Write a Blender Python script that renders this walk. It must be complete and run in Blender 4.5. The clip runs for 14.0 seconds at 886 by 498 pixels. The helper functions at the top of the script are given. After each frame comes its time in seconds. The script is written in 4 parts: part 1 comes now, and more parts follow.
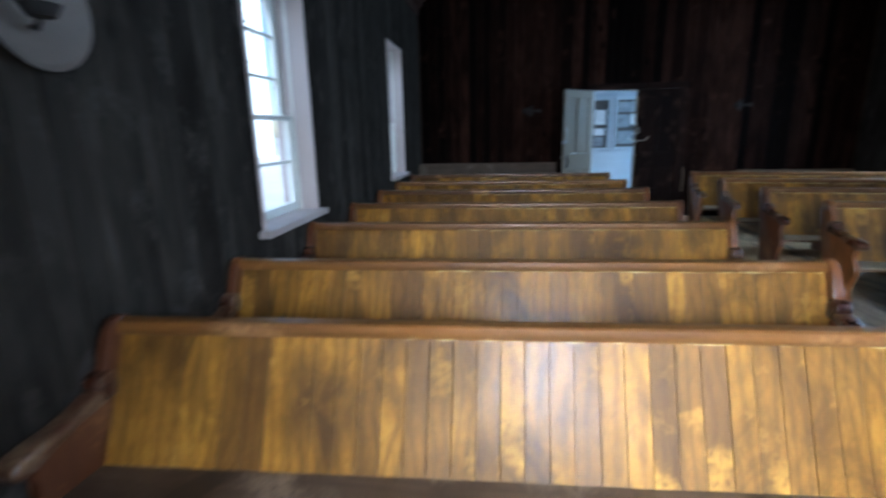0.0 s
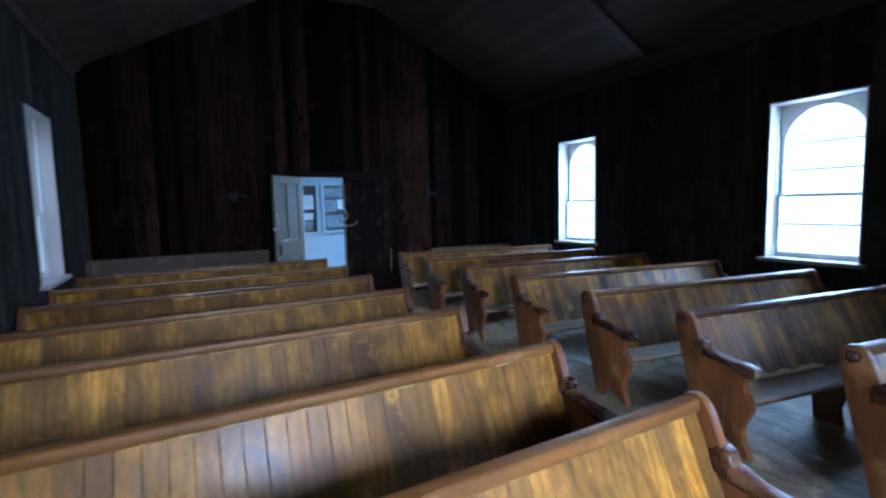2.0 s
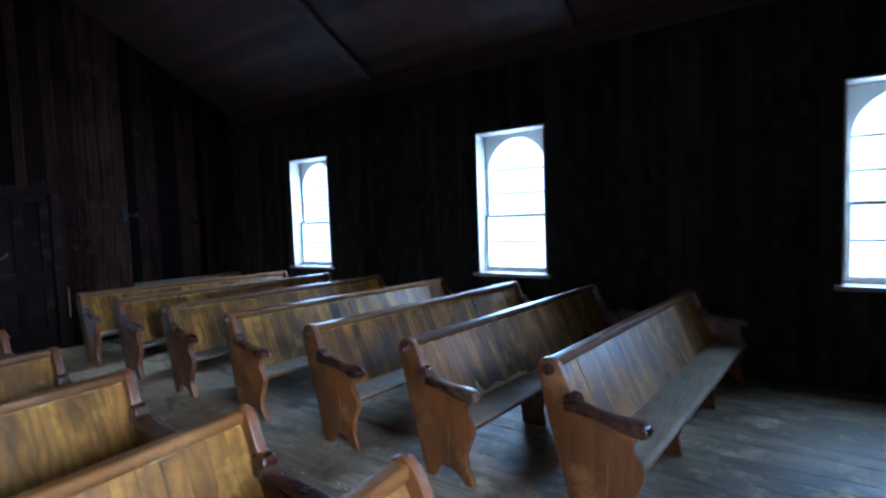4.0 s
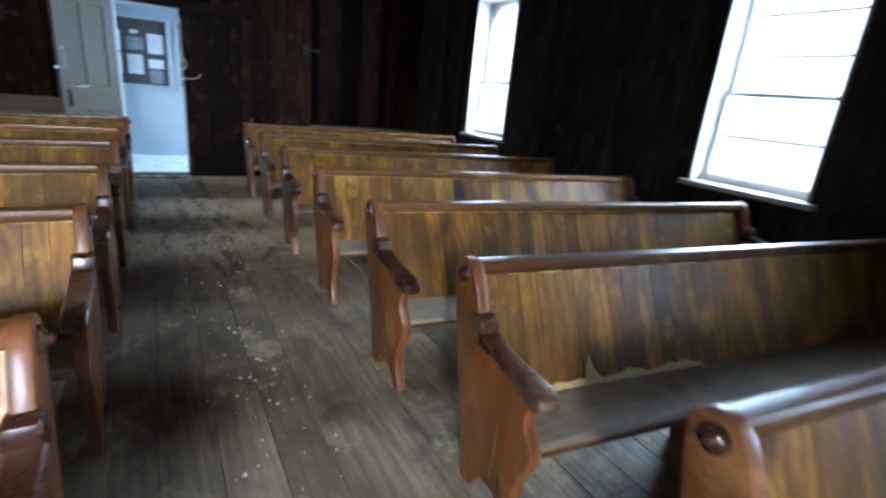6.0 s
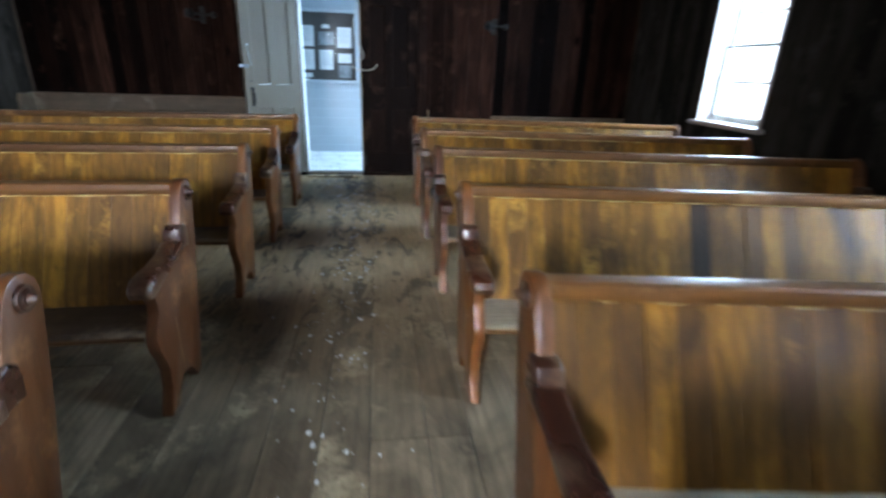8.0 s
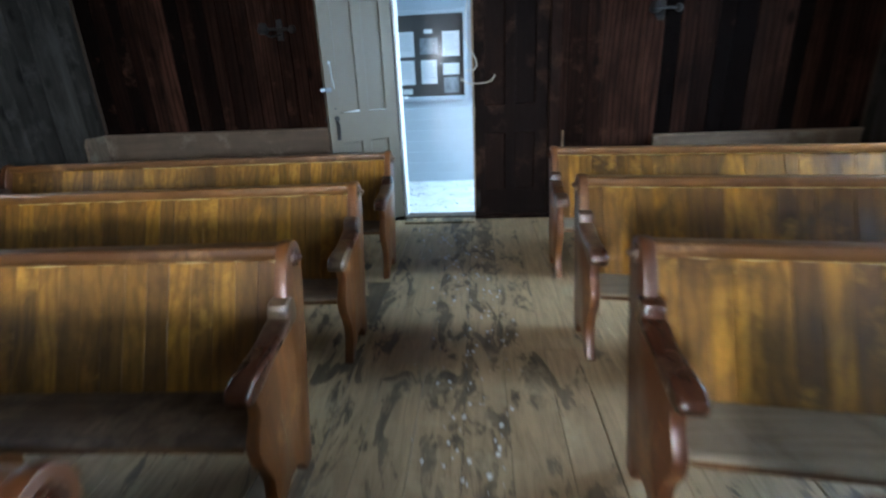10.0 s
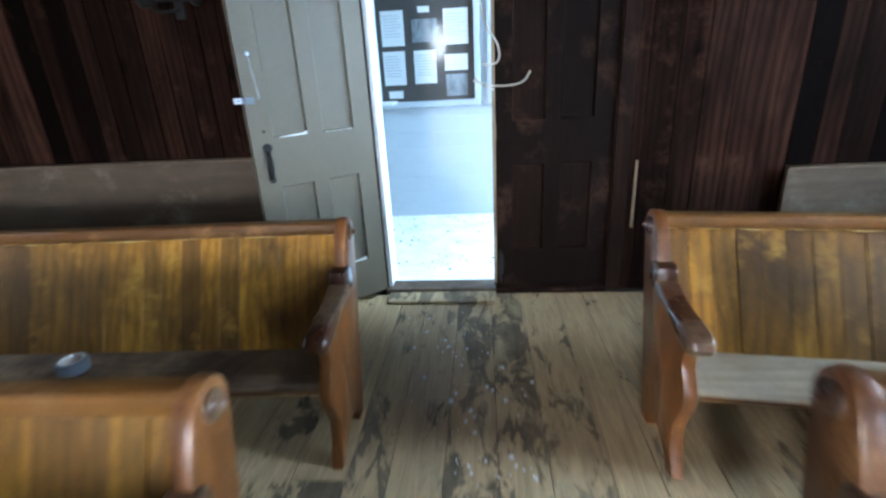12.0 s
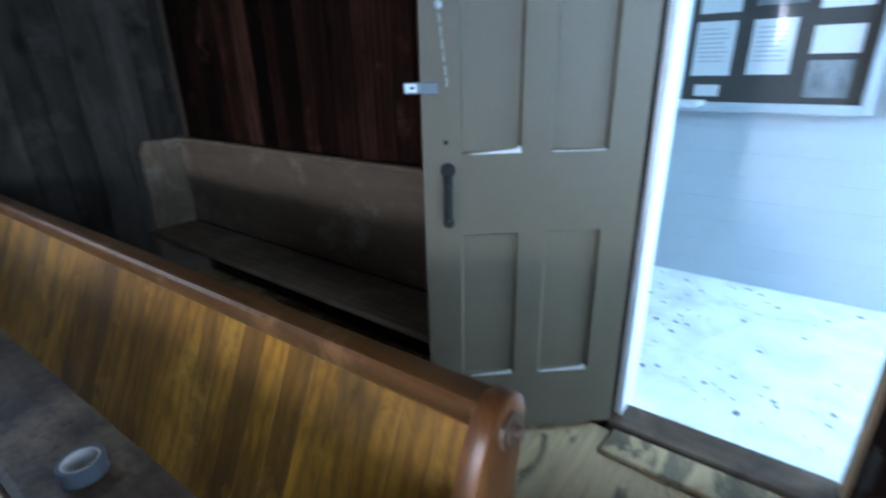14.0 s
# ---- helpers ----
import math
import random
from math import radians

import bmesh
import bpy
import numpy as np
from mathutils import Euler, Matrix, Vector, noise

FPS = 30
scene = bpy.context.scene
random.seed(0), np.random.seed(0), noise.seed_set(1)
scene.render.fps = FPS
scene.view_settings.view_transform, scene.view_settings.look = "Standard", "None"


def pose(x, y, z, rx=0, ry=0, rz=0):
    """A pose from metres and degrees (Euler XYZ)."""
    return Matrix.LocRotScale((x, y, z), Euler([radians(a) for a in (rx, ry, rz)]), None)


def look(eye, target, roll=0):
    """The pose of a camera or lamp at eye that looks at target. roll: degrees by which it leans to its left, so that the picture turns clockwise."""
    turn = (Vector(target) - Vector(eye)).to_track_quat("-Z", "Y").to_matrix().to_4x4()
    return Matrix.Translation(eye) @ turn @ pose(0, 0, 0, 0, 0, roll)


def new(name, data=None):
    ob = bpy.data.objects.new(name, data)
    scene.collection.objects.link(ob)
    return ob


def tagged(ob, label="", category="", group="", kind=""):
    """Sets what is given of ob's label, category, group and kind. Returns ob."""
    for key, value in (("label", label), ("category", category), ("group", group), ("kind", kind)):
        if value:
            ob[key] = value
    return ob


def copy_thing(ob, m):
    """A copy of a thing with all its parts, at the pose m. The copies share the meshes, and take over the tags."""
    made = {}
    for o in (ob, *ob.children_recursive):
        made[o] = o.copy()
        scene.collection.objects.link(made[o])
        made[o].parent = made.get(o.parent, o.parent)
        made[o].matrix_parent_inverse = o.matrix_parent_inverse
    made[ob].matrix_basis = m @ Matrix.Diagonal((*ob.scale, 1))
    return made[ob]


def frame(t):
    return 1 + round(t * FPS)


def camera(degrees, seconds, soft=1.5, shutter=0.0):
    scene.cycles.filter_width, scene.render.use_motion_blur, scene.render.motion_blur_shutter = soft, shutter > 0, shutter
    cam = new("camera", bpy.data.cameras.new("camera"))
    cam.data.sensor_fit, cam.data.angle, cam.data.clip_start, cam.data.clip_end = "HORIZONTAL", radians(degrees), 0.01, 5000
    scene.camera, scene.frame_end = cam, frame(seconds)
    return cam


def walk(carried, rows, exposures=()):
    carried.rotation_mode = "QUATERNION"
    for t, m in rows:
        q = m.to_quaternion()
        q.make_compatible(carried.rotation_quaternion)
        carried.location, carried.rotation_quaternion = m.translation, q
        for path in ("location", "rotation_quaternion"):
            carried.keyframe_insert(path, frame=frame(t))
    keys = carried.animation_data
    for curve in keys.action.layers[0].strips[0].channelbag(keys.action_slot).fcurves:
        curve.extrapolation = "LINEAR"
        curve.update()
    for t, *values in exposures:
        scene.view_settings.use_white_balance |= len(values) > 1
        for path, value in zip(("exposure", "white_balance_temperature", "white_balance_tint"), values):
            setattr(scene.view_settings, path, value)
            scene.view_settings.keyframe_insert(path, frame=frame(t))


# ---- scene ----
cam = camera(85.3, 14.0, soft=2.4, shutter=0.8)
PATH = [
    (0, (-2.198, -8.82, 1.502), (-2.443, -6.892, 1.031), -1.2),
    (0.5, (-2.207, -8.568, 1.507), (-2.108, -6.616, 1.084), -1.4),
    (1, (-2.237, -8.423, 1.533), (-1.68, -6.535, 1.179), -1.8),
    (1.5, (-2.37, -8.43, 1.62), (-1.569, -6.616, 1.363), -2.0),
    (2, (-2.31, -8.363, 1.618), (-1.402, -6.591, 1.435), -1.4),
    (2.5, (-2.233, -8.251, 1.589), (-1.194, -6.548, 1.44), -2.4),
    (3, (-2.12, -8.159, 1.577), (-0.857, -6.613, 1.444), -3.4),
    (3.5, (-1.977, -8.149, 1.614), (-0.407, -6.912, 1.562), -2.2),
    (3.7, (-1.907, -8.15, 1.615), (-0.244, -7.041, 1.549), -3.0),
    (6, (-0.312, -7.592, 1.407), (0.68, -5.965, 0.799), 5.6),
    (6.5, (-0.067, -7.363, 1.385), (0.764, -5.663, 0.738), 4.7),
    (7, (0.128, -7.059, 1.388), (1.007, -5.401, 0.696), 3.2),
    (7.5, (0.253, -6.743, 1.373), (0.901, -4.969, 0.714), 3.1),
    (8, (0.25, -6.378, 1.331), (0.508, -4.521, 0.632), 1.9),
    (8.5, (0.195, -5.996, 1.36), (0.363, -4.141, 0.632), 1.0),
    (9, (0.178, -5.58, 1.364), (0.206, -3.708, 0.662), 0.1),
    (11.5, (-0.035, -3.396, 1.455), (-0.265, -1.529, 0.775), -3.9),
    (12, (-0.024, -2.925, 1.414), (-0.198, -1.064, 0.705), -3.1),
    (12.5, (-0.092, -2.546, 1.401), (-0.327, -0.688, 0.7), -2.1),
    (13, (-0.191, -2.175, 1.398), (-0.52, -0.346, 0.66), -1.0),
    (13.5, (-0.227, -1.853, 1.362), (-1.019, -0.176, 0.614), -0.3),
    (14, (-0.277, -1.654, 1.368), (-1.398, -0.162, 0.65), -1.3),
]
EXPOSURES = [(0, 0.15, 5300, 10), (1.0, 0.05, 4900, 10), (2.0, 0.05, 4650, 10), (3.7, 0.1, 4600, 10), (6.0, 0.7, 5500, 10), (7.5, 0.95, 5750, 10), (8.5, 0.95, 5850, 10), (9.0, 0.97, 5900, 10), (11.5, 1.4, 5900, 10), (12.6, 1.65, 5850, 10), (13.3, 1.6, 5900, 10), (14.0, 1.1, 5400, 10)]
walk(cam, [(t, look(eye, aim, roll)) for t, eye, aim, roll in PATH], EXPOSURES)

# ---- the plan, in metres: the door wall lies at y = 0, the nave runs towards -y ----
XL, XR, YB, YF = -3.68, 3.56, 0.0, -10.3
WALL_H, SLOPE, FLAT_Z = 3.60, 0.53, 5.1
WIN_Z0, WIN_Z1 = 0.915, 2.67
WIN_RIGHT = [(-2.45, -1.555), (-6.03, -5.115), (-9.60, -8.69)]
WIN_LEFT = [(-2.45, -1.555), (-6.03, -5.115), (-9.60, -8.69)]
# added opening in the unseen end wall, made for the fill lamp
WIN_FRONT_ADDED = [(-1.95, -1.05)]
DOOR_X0, DOOR_X1, LEAF_X1, DOOR_TOP = -0.68, 0.03, 0.74, 2.14
VEST_Y, VEST_X0, VEST_X1 = 1.68, -1.25, 1.35
WALL_T = 0.24

# ---- world and lights ----
world = bpy.data.worlds.new("overcast_sky")
scene.world = world
world.use_nodes = True
wn = world.node_tree
sky = wn.nodes.new("ShaderNodeTexSky")
sky.sky_type = 'NISHITA'
sky.sun_disc = False
sky.sun_elevation = radians(38)
sky.sun_rotation = radians(120)
sky.dust_density = 0.8
wn.links.new(sky.outputs[0], wn.nodes["Background"].inputs[0])
wn.nodes["Background"].inputs[1].default_value = 0.15

SKY_COLOUR = (0.58, 0.79, 1.0)


def area(name, m, w, h, watts, colour=SKY_COLOUR):
    d = bpy.data.lights.new(name, 'AREA')
    d.shape, d.size, d.size_y, d.energy, d.color = 'RECTANGLE', w, h, watts, colour
    ob = new(name, d)
    ob.matrix_world = m
    return ob


sun_data = bpy.data.lights.new("sun", 'SUN')
sun_data.energy, sun_data.angle, sun_data.color = 3.0, radians(12), (1.0, 0.97, 0.92)
sun = new("sun", sun_data)
sun.matrix_world = look((0.4, 8, 8), (0, 0, 0))

for y0, y1 in WIN_RIGHT:
    area("window_daylight", look((XR + 0.42, (y0 + y1) / 2, 1.9), (0, (y0 + y1) / 2, 1.6)), 1.5, 2.2, 240)
for y0, y1 in WIN_LEFT:
    area("window_daylight", look((XL - 1.3, (y0 + y1) / 2, 3.7), (-1.0, (y0 + y1) / 2, 0.6)), 1.6, 1.2, 75)
# added fill lamp behind the camera, standing in for a carried torch
for x0, x1 in WIN_FRONT_ADDED:
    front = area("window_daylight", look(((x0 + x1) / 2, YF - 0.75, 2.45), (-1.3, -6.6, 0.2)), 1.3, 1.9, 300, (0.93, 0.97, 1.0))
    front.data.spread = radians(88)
area("porch_daylight", look((VEST_X1 + 0.35, 0.72, 1.9), (0.1, 0.72, 0.0)), 1.0, 0.9, 58, (0.50, 0.78, 1.0))


# ---- materials ----
def nodes_of(name):
    m = bpy.data.materials.new(name)
    m.use_nodes = True
    nt = m.node_tree
    return m, nt, nt.nodes["Principled BSDF"]


def rgb(c):
    return (c[0], c[1], c[2], 1.0)


def link(nt, a, b):
    nt.links.new(a, b)


def mix_colour(nt, fac, a, b, mode='MIX'):
    n = nt.nodes.new("ShaderNodeMix")
    n.data_type, n.blend_type = 'RGBA', mode
    for value, socket in ((fac, n.inputs[0]), (a, n.inputs[6]), (b, n.inputs[7])):
        if isinstance(value, (tuple, list)):
            socket.default_value = rgb(value)
        elif isinstance(value, (int, float)):
            socket.default_value = value
        else:
            link(nt, value, socket)
    return n.outputs[2]


def ramp(nt, fac, a, b):
    n = nt.nodes.new("ShaderNodeMapRange")
    link(nt, fac, n.inputs[0])
    n.inputs[1].default_value, n.inputs[2].default_value = a, b
    return n.outputs[0]


def coords(nt, stretch, spread=40.0):
    """Object coordinates stretched along the grain, moved apart from object to object."""
    tc = nt.nodes.new("ShaderNodeTexCoord")
    info = nt.nodes.new("ShaderNodeObjectInfo")
    mul = nt.nodes.new("ShaderNodeMath")
    mul.operation = 'MULTIPLY'
    mul.inputs[1].default_value = spread
    link(nt, info.outputs["Random"], mul.inputs[0])
    add = nt.nodes.new("ShaderNodeVectorMath")
    link(nt, tc.outputs["Object"], add.inputs[0])
    link(nt, mul.outputs[0], add.inputs[1])
    m = nt.nodes.new("ShaderNodeMapping")
    m.inputs["Scale"].default_value = stretch
    link(nt, add.outputs[0], m.inputs[0])
    return m.outputs[0], add.outputs[0], info.outputs["Random"]


def noise_tex(nt, vec, scale, detail=4.0, rough=0.6, distort=0.0):
    n = nt.nodes.new("ShaderNodeTexNoise")
    link(nt, vec, n.inputs["Vector"])
    n.inputs["Scale"].default_value, n.inputs["Detail"].default_value = scale, detail
    n.inputs["Roughness"].default_value, n.inputs["Distortion"].default_value = rough, distort
    return n.outputs["Fac"]


def wood(name, dark, light, grain_axis='z', rough=0.5, gloss=0.5, blotch=0.0, rings=0.0, knots=0.0, spread_by_piece=1.0, worn=None, worn_amount=0.0, bump=0.25,
         coat=0.0, stain=0.4, island=False, fine=1.0, bare_end=None):
    """Sawn wood: grain along an axis, a tone of its own for each piece, stains and bare worn patches."""
    m, nt, bsdf = nodes_of(name)
    k = {'x': (0.09, 1, 1), 'y': (1, 0.09, 1), 'z': (1, 1, 0.09)}[grain_axis]
    vec, plain, rnd = coords(nt, k)
    if island:
        geo = nt.nodes.new("ShaderNodeNewGeometry")
        rnd = geo.outputs["Random Per Island"]
    grain = noise_tex(nt, vec, 26 * fine, 6, 0.7, 1.2)
    broad = noise_tex(nt, vec, 4.5, 3, 0.55, 0.6)
    patch = noise_tex(nt, plain, 3.1, 5, 0.65)
    speck = noise_tex(nt, plain, 42, 3, 0.6)
    tone = nt.nodes.new("ShaderNodeMath")
    tone.operation = 'MULTIPLY_ADD'
    link(nt, rnd, tone.inputs[0])
    tone.inputs[1].default_value = spread_by_piece
    tone.inputs[2].default_value = 0.5 - spread_by_piece / 2
    c = mix_colour(nt, tone.outputs[0], dark, light)
    c = mix_colour(nt, ramp(nt, broad, 0.35, 0.7), c, tuple(0.55 * v for v in dark), 'MIX') if stain <= 0 else \
        mix_colour(nt, ramp(nt, broad, 0.30, 0.75), c, mix_colour(nt, stain, c, tuple(0.5 * v for v in dark)))
    c = mix_colour(nt, ramp(nt, grain, 0.42, 0.72), c, mix_colour(nt, 0.45, c, tuple(0.45 * v for v in dark)))
    if rings:
        wv = nt.nodes.new("ShaderNodeTexWave")
        wv.bands_direction = 'Y' if grain_axis == 'x' else 'X'
        k2 = {'x': (0.12, 1, 1), 'y': (1, 0.12, 1), 'z': (1, 1, 0.12)}[grain_axis]
        mp = nt.nodes.new("ShaderNodeMapping")
        mp.inputs["Scale"].default_value = k2
        link(nt, plain, mp.inputs[0])
        link(nt, mp.outputs[0], wv.inputs["Vector"])
        wv.inputs["Scale"].default_value, wv.inputs["Distortion"].default_value = 6.5, 13.0
        wv.inputs["Detail"].default_value, wv.inputs["Detail Scale"].default_value = 2.0, 0.6
        c = mix_colour(nt, ramp(nt, wv.outputs["Fac"], 0.35, 1.0), c, mix_colour(nt, rings, c, tuple(0.5 * v for v in dark)))
    if knots:
        vo = nt.nodes.new("ShaderNodeTexVoronoi")
        mp = nt.nodes.new("ShaderNodeMapping")
        mp.inputs["Scale"].default_value = {'x': (0.55, 1, 1), 'y': (1, 0.55, 1), 'z': (1, 1, 0.55)}[grain_axis]
        link(nt, plain, mp.inputs[0])
        link(nt, mp.outputs[0], vo.inputs["Vector"])
        vo.inputs["Scale"].default_value = 3.6
        c = mix_colour(nt, ramp(nt, vo.outputs["Distance"], 0.16, 0.07), c, mix_colour(nt, knots, c, tuple(0.3 * v for v in dark)))
    if blotch:
        place = nt.nodes.new("ShaderNodeNewGeometry")
        flat = nt.nodes.new("ShaderNodeMapping")
        flat.inputs["Scale"].default_value = (1.0, 1.0, 0.35) if grain_axis == 'z' else (1.0, 0.5, 1.0)
        link(nt, place.outputs["Position"], flat.inputs[0])
        spots = noise_tex(nt, flat.outputs[0], 4.2, 5, 0.6, 0.8)
        c = mix_colour(nt, ramp(nt, spots, 0.42, 0.68), c, mix_colour(nt, blotch, c, tuple(0.42 * v for v in dark)))
    if bare_end:
        # bare hard-edged patches where the paint is trodden off, plank by plank, towards the entrance
        here = nt.nodes.new("ShaderNodeNewGeometry")
        split = nt.nodes.new("ShaderNodeSeparateXYZ")
        link(nt, here.outputs["Position"], split.inputs[0])
        flat2 = nt.nodes.new("ShaderNodeMapping")
        flat2.inputs["Scale"].default_value = (2.2, 0.8, 1.0)
        link(nt, here.outputs["Position"], flat2.inputs[0])
        n1 = noise_tex(nt, flat2.outputs[0], 3.4, 8, 0.68, 0.7)
        lift = nt.nodes.new("ShaderNodeMath")
        lift.operation = 'MULTIPLY_ADD'
        link(nt, rnd, lift.inputs[0])
        lift.inputs[1].default_value = 0.22
        link(nt, n1, lift.inputs[2])
        mask = nt.nodes.new("ShaderNodeMath")
        mask.operation = 'MULTIPLY'
        link(nt, ramp(nt, lift.outputs[0], 0.505, 0.555), mask.inputs[0])
        link(nt, ramp(nt, split.outputs[1], -4.8, -2.6), mask.inputs[1])
        tan = mix_colour(nt, ramp(nt, grain, 0.4, 0.7), bare_end, tuple(0.6 * v for v in bare_end))
        c = mix_colour(nt, mask.outputs[0], c, tan)
    if worn:
        w = nt.nodes.new("ShaderNodeMath")
        w.operation = 'MULTIPLY'
        link(nt, ramp(nt, patch, 0.60 - 0.25 * worn_amount, 0.76 - 0.2 * worn_amount), w.inputs[0])
        link(nt, ramp(nt, speck, 0.25, 0.5), w.inputs[1])
        c = mix_colour(nt, w.outputs[0], c, worn)
    link(nt, c, bsdf.inputs["Base Color"])
    r = nt.nodes.new("ShaderNodeMapRange")
    link(nt, patch, r.inputs[0])
    r.inputs[1].default_value, r.inputs[2].default_value = 0.3, 0.7
    r.inputs[3].default_value, r.inputs[4].default_value = max(rough - 0.12, 0.05), min(rough + 0.15, 1)
    link(nt, r.outputs[0], bsdf.inputs["Roughness"])
    bsdf.inputs["Specular IOR Level"].default_value = gloss
    if coat:
        bsdf.inputs["Coat Weight"].default_value, bsdf.inputs["Coat Roughness"].default_value = coat, 0.25
    b = nt.nodes.new("ShaderNodeBump")
    b.inputs["Strength"].default_value, b.inputs["Distance"].default_value = bump, 0.004
    link(nt, grain, b.inputs["Height"])
    link(nt, b.outputs[0], bsdf.inputs["Normal"])
    return m


def paint(name, base, dirt, rough=0.5, amount=0.35, metal=0.0, bump=0.08, scale=2.4, spread=40.0):
    m, nt, bsdf = nodes_of(name)
    vec, plain, rnd = coords(nt, (1, 1, 0.5), spread)
    big = noise_tex(nt, vec, scale, 6, 0.65, 0.4)
    small = noise_tex(nt, plain, 38, 4, 0.6)
    f = nt.nodes.new("ShaderNodeMath")
    f.operation = 'MULTIPLY'
    link(nt, ramp(nt, big, 0.42, 0.78), f.inputs[0])
    f.inputs[1].default_value = amount
    c = mix_colour(nt, f.outputs[0], base, dirt)
    c = mix_colour(nt, ramp(nt, small, 0.6, 0.8), c, mix_colour(nt, amount * 0.7, c, dirt))
    link(nt, c, bsdf.inputs["Base Color"])
    bsdf.inputs["Roughness"].default_value, bsdf.inputs["Metallic"].default_value = rough, metal
    b = nt.nodes.new("ShaderNodeBump")
    b.inputs["Strength"].default_value, b.inputs["Distance"].default_value = bump, 0.003
    link(nt, small, b.inputs["Height"])
    link(nt, b.outputs[0], bsdf.inputs["Normal"])
    return m


M_WALL = wood("dark_wall_boards", (0.0045, 0.0022, 0.0015), (0.063, 0.027, 0.017), 'z', 0.7, 0.03, 0.7, 0.55, 0.95, 1.35, (0.062, 0.030, 0.019), 0.02, 0.45, stain=0.75)
M_SIDE_WALL = wood("grey_wall_boards", (0.017, 0.0138, 0.011), (0.085, 0.071, 0.057), 'z', 0.75, 0.04, 0.6, 0.35, 0.7, 0.7, (0.07, 0.06, 0.05), 0.25, 0.35)
M_CEIL = wood("ceiling_boards", (0.042, 0.020, 0.014), (0.125, 0.060, 0.040), 'x', 0.55, 0.3, 0, 0.25, 0, 0.7, None, 0, 0.3, island=True)
M_FLOOR = wood("worn_floor_planks", (0.205, 0.152, 0.093), (0.46, 0.355, 0.22), 'y', 0.55, 0.3, 0.9, 0.3, 0.5, 0.75, (0.50, 0.40, 0.24), 0.25, 0.5, stain=0.7, bare_end=(0.55, 0.395, 0.215))
M_PEW_BOARD = wood("amber_pew_boards", (0.155, 0.068, 0.013), (0.62, 0.285, 0.023), 'z', 0.5, 0.25, 0.95, 0.4, 0, 0.85, (0.50, 0.26, 0.04), 0.06, 0.25, 0.10, stain=0.6)
M_PEW_RAIL = wood("red_brown_rail", (0.095, 0.036, 0.010), (0.30, 0.125, 0.024), 'x', 0.42, 0.4, 0.3, 0.3, 0, 0.8, (0.34, 0.17, 0.06), 0.15, 0.2, 0.15)
M_PEW_END = wood("red_brown_pew_end", (0.10, 0.030, 0.009), (0.33, 0.115, 0.02), 'z', 0.42, 0.45, 0.2, 0.35, 0, 0.9, (0.36, 0.16, 0.05), 0.2, 0.2, 0.3)
M_ARM = wood("dark_varnished_arm", (0.040, 0.013, 0.007), (0.105, 0.035, 0.015), 'y', 0.28, 0.45, 0.2, 0.25, 0, 0.8, (0.25, 0.16, 0.09), 0.4, 0.15, 0.4)
M_SEAT_BROWN = wood("brown_seat_plank", (0.09, 0.056, 0.034), (0.26, 0.17, 0.105), 'x', 0.5, 0.35, 0.95, 0.3, 0.3, 0.8, (0.27, 0.19, 0.12), 0.3, 0.3, 0.0, stain=0.5)
M_BLACK_BOARD = wood("dark_back_board", (0.018, 0.008, 0.004), (0.10, 0.045, 0.010), 'z', 0.5, 0.25, 0.6, 0.35, 0, 0.3, None, 0, 0.25)
M_SEAT = wood("worn_seat_plank", (0.33, 0.255, 0.165), (0.52, 0.42, 0.285), 'x', 0.55, 0.35, 0.5, 0.3, 0.4, 0.8, (0.38, 0.32, 0.24), 0.4, 0.3, 0.0, stain=0.5)
M_BENCH = wood("bare_bench_wood", (0.12, 0.082, 0.052), (0.23, 0.16, 0.10), 'x', 0.65, 0.3, 0.4, 0.3, 0.3, 0.8, (0.23, 0.19, 0.14), 0.3, 0.3, stain=0.55)
M_DOOR_BROWN = wood("brown_door_wood", (0.007, 0.0038, 0.0028), (0.040, 0.017, 0.010), 'z', 0.6, 0.06, 0.6, 0.25, 0, 0.8, (0.05, 0.026, 0.017), 0.2, 0.25)
M_DOOR_GREY = paint("grey_door_paint", (0.120, 0.098, 0.063), (0.072, 0.058, 0.040), 0.5, 0.45)
M_WHITE = paint("white_trim_paint", (0.43, 0.36, 0.325), (0.29, 0.235, 0.205), 0.55, 0.4)
M_SASH = paint("sash_paint", (0.70, 0.70, 0.64), (0.40, 0.40, 0.33), 0.5, 0.5)
M_PORCH = paint("porch_wall_paint", (0.46, 0.50, 0.54), (0.36, 0.38, 0.40), 0.55, 0.3)
M_IRON = paint("dark_iron", (0.014, 0.013, 0.012), (0.03, 0.019, 0.013), 0.85, 0.5, 0.1)
M_STEEL = paint("dull_steel", (0.16, 0.185, 0.22), (0.09, 0.085, 0.08), 0.45, 0.4, 0.3)
M_CHAIN = paint("bright_chain", (0.55, 0.58, 0.62), (0.3, 0.3, 0.3), 0.35, 0.3, 0.5)
M_TIN = paint("aged_tin", (0.17, 0.135, 0.11), (0.10, 0.075, 0.055), 0.6, 0.5, 0.15)
M_PAPER = paint("paper", (0.80, 0.80, 0.80), (0.62, 0.62, 0.64), 0.7, 0.25)
M_CORK = paint("brown_backing", (0.085, 0.072, 0.065), (0.05, 0.042, 0.038), 0.8, 0.5)
M_PHOTO = paint("grey_print", (0.30, 0.32, 0.34), (0.06, 0.065, 0.07), 0.5, 1.0, scale=14)
M_INK = paint("faded_ink", (0.52, 0.53, 0.55), (0.42, 0.43, 0.45), 0.8, 0.3)
M_PEEL = paint("peeled_pale_wood", (0.62, 0.48, 0.20), (0.45, 0.31, 0.11), 0.6, 0.5, scale=8)
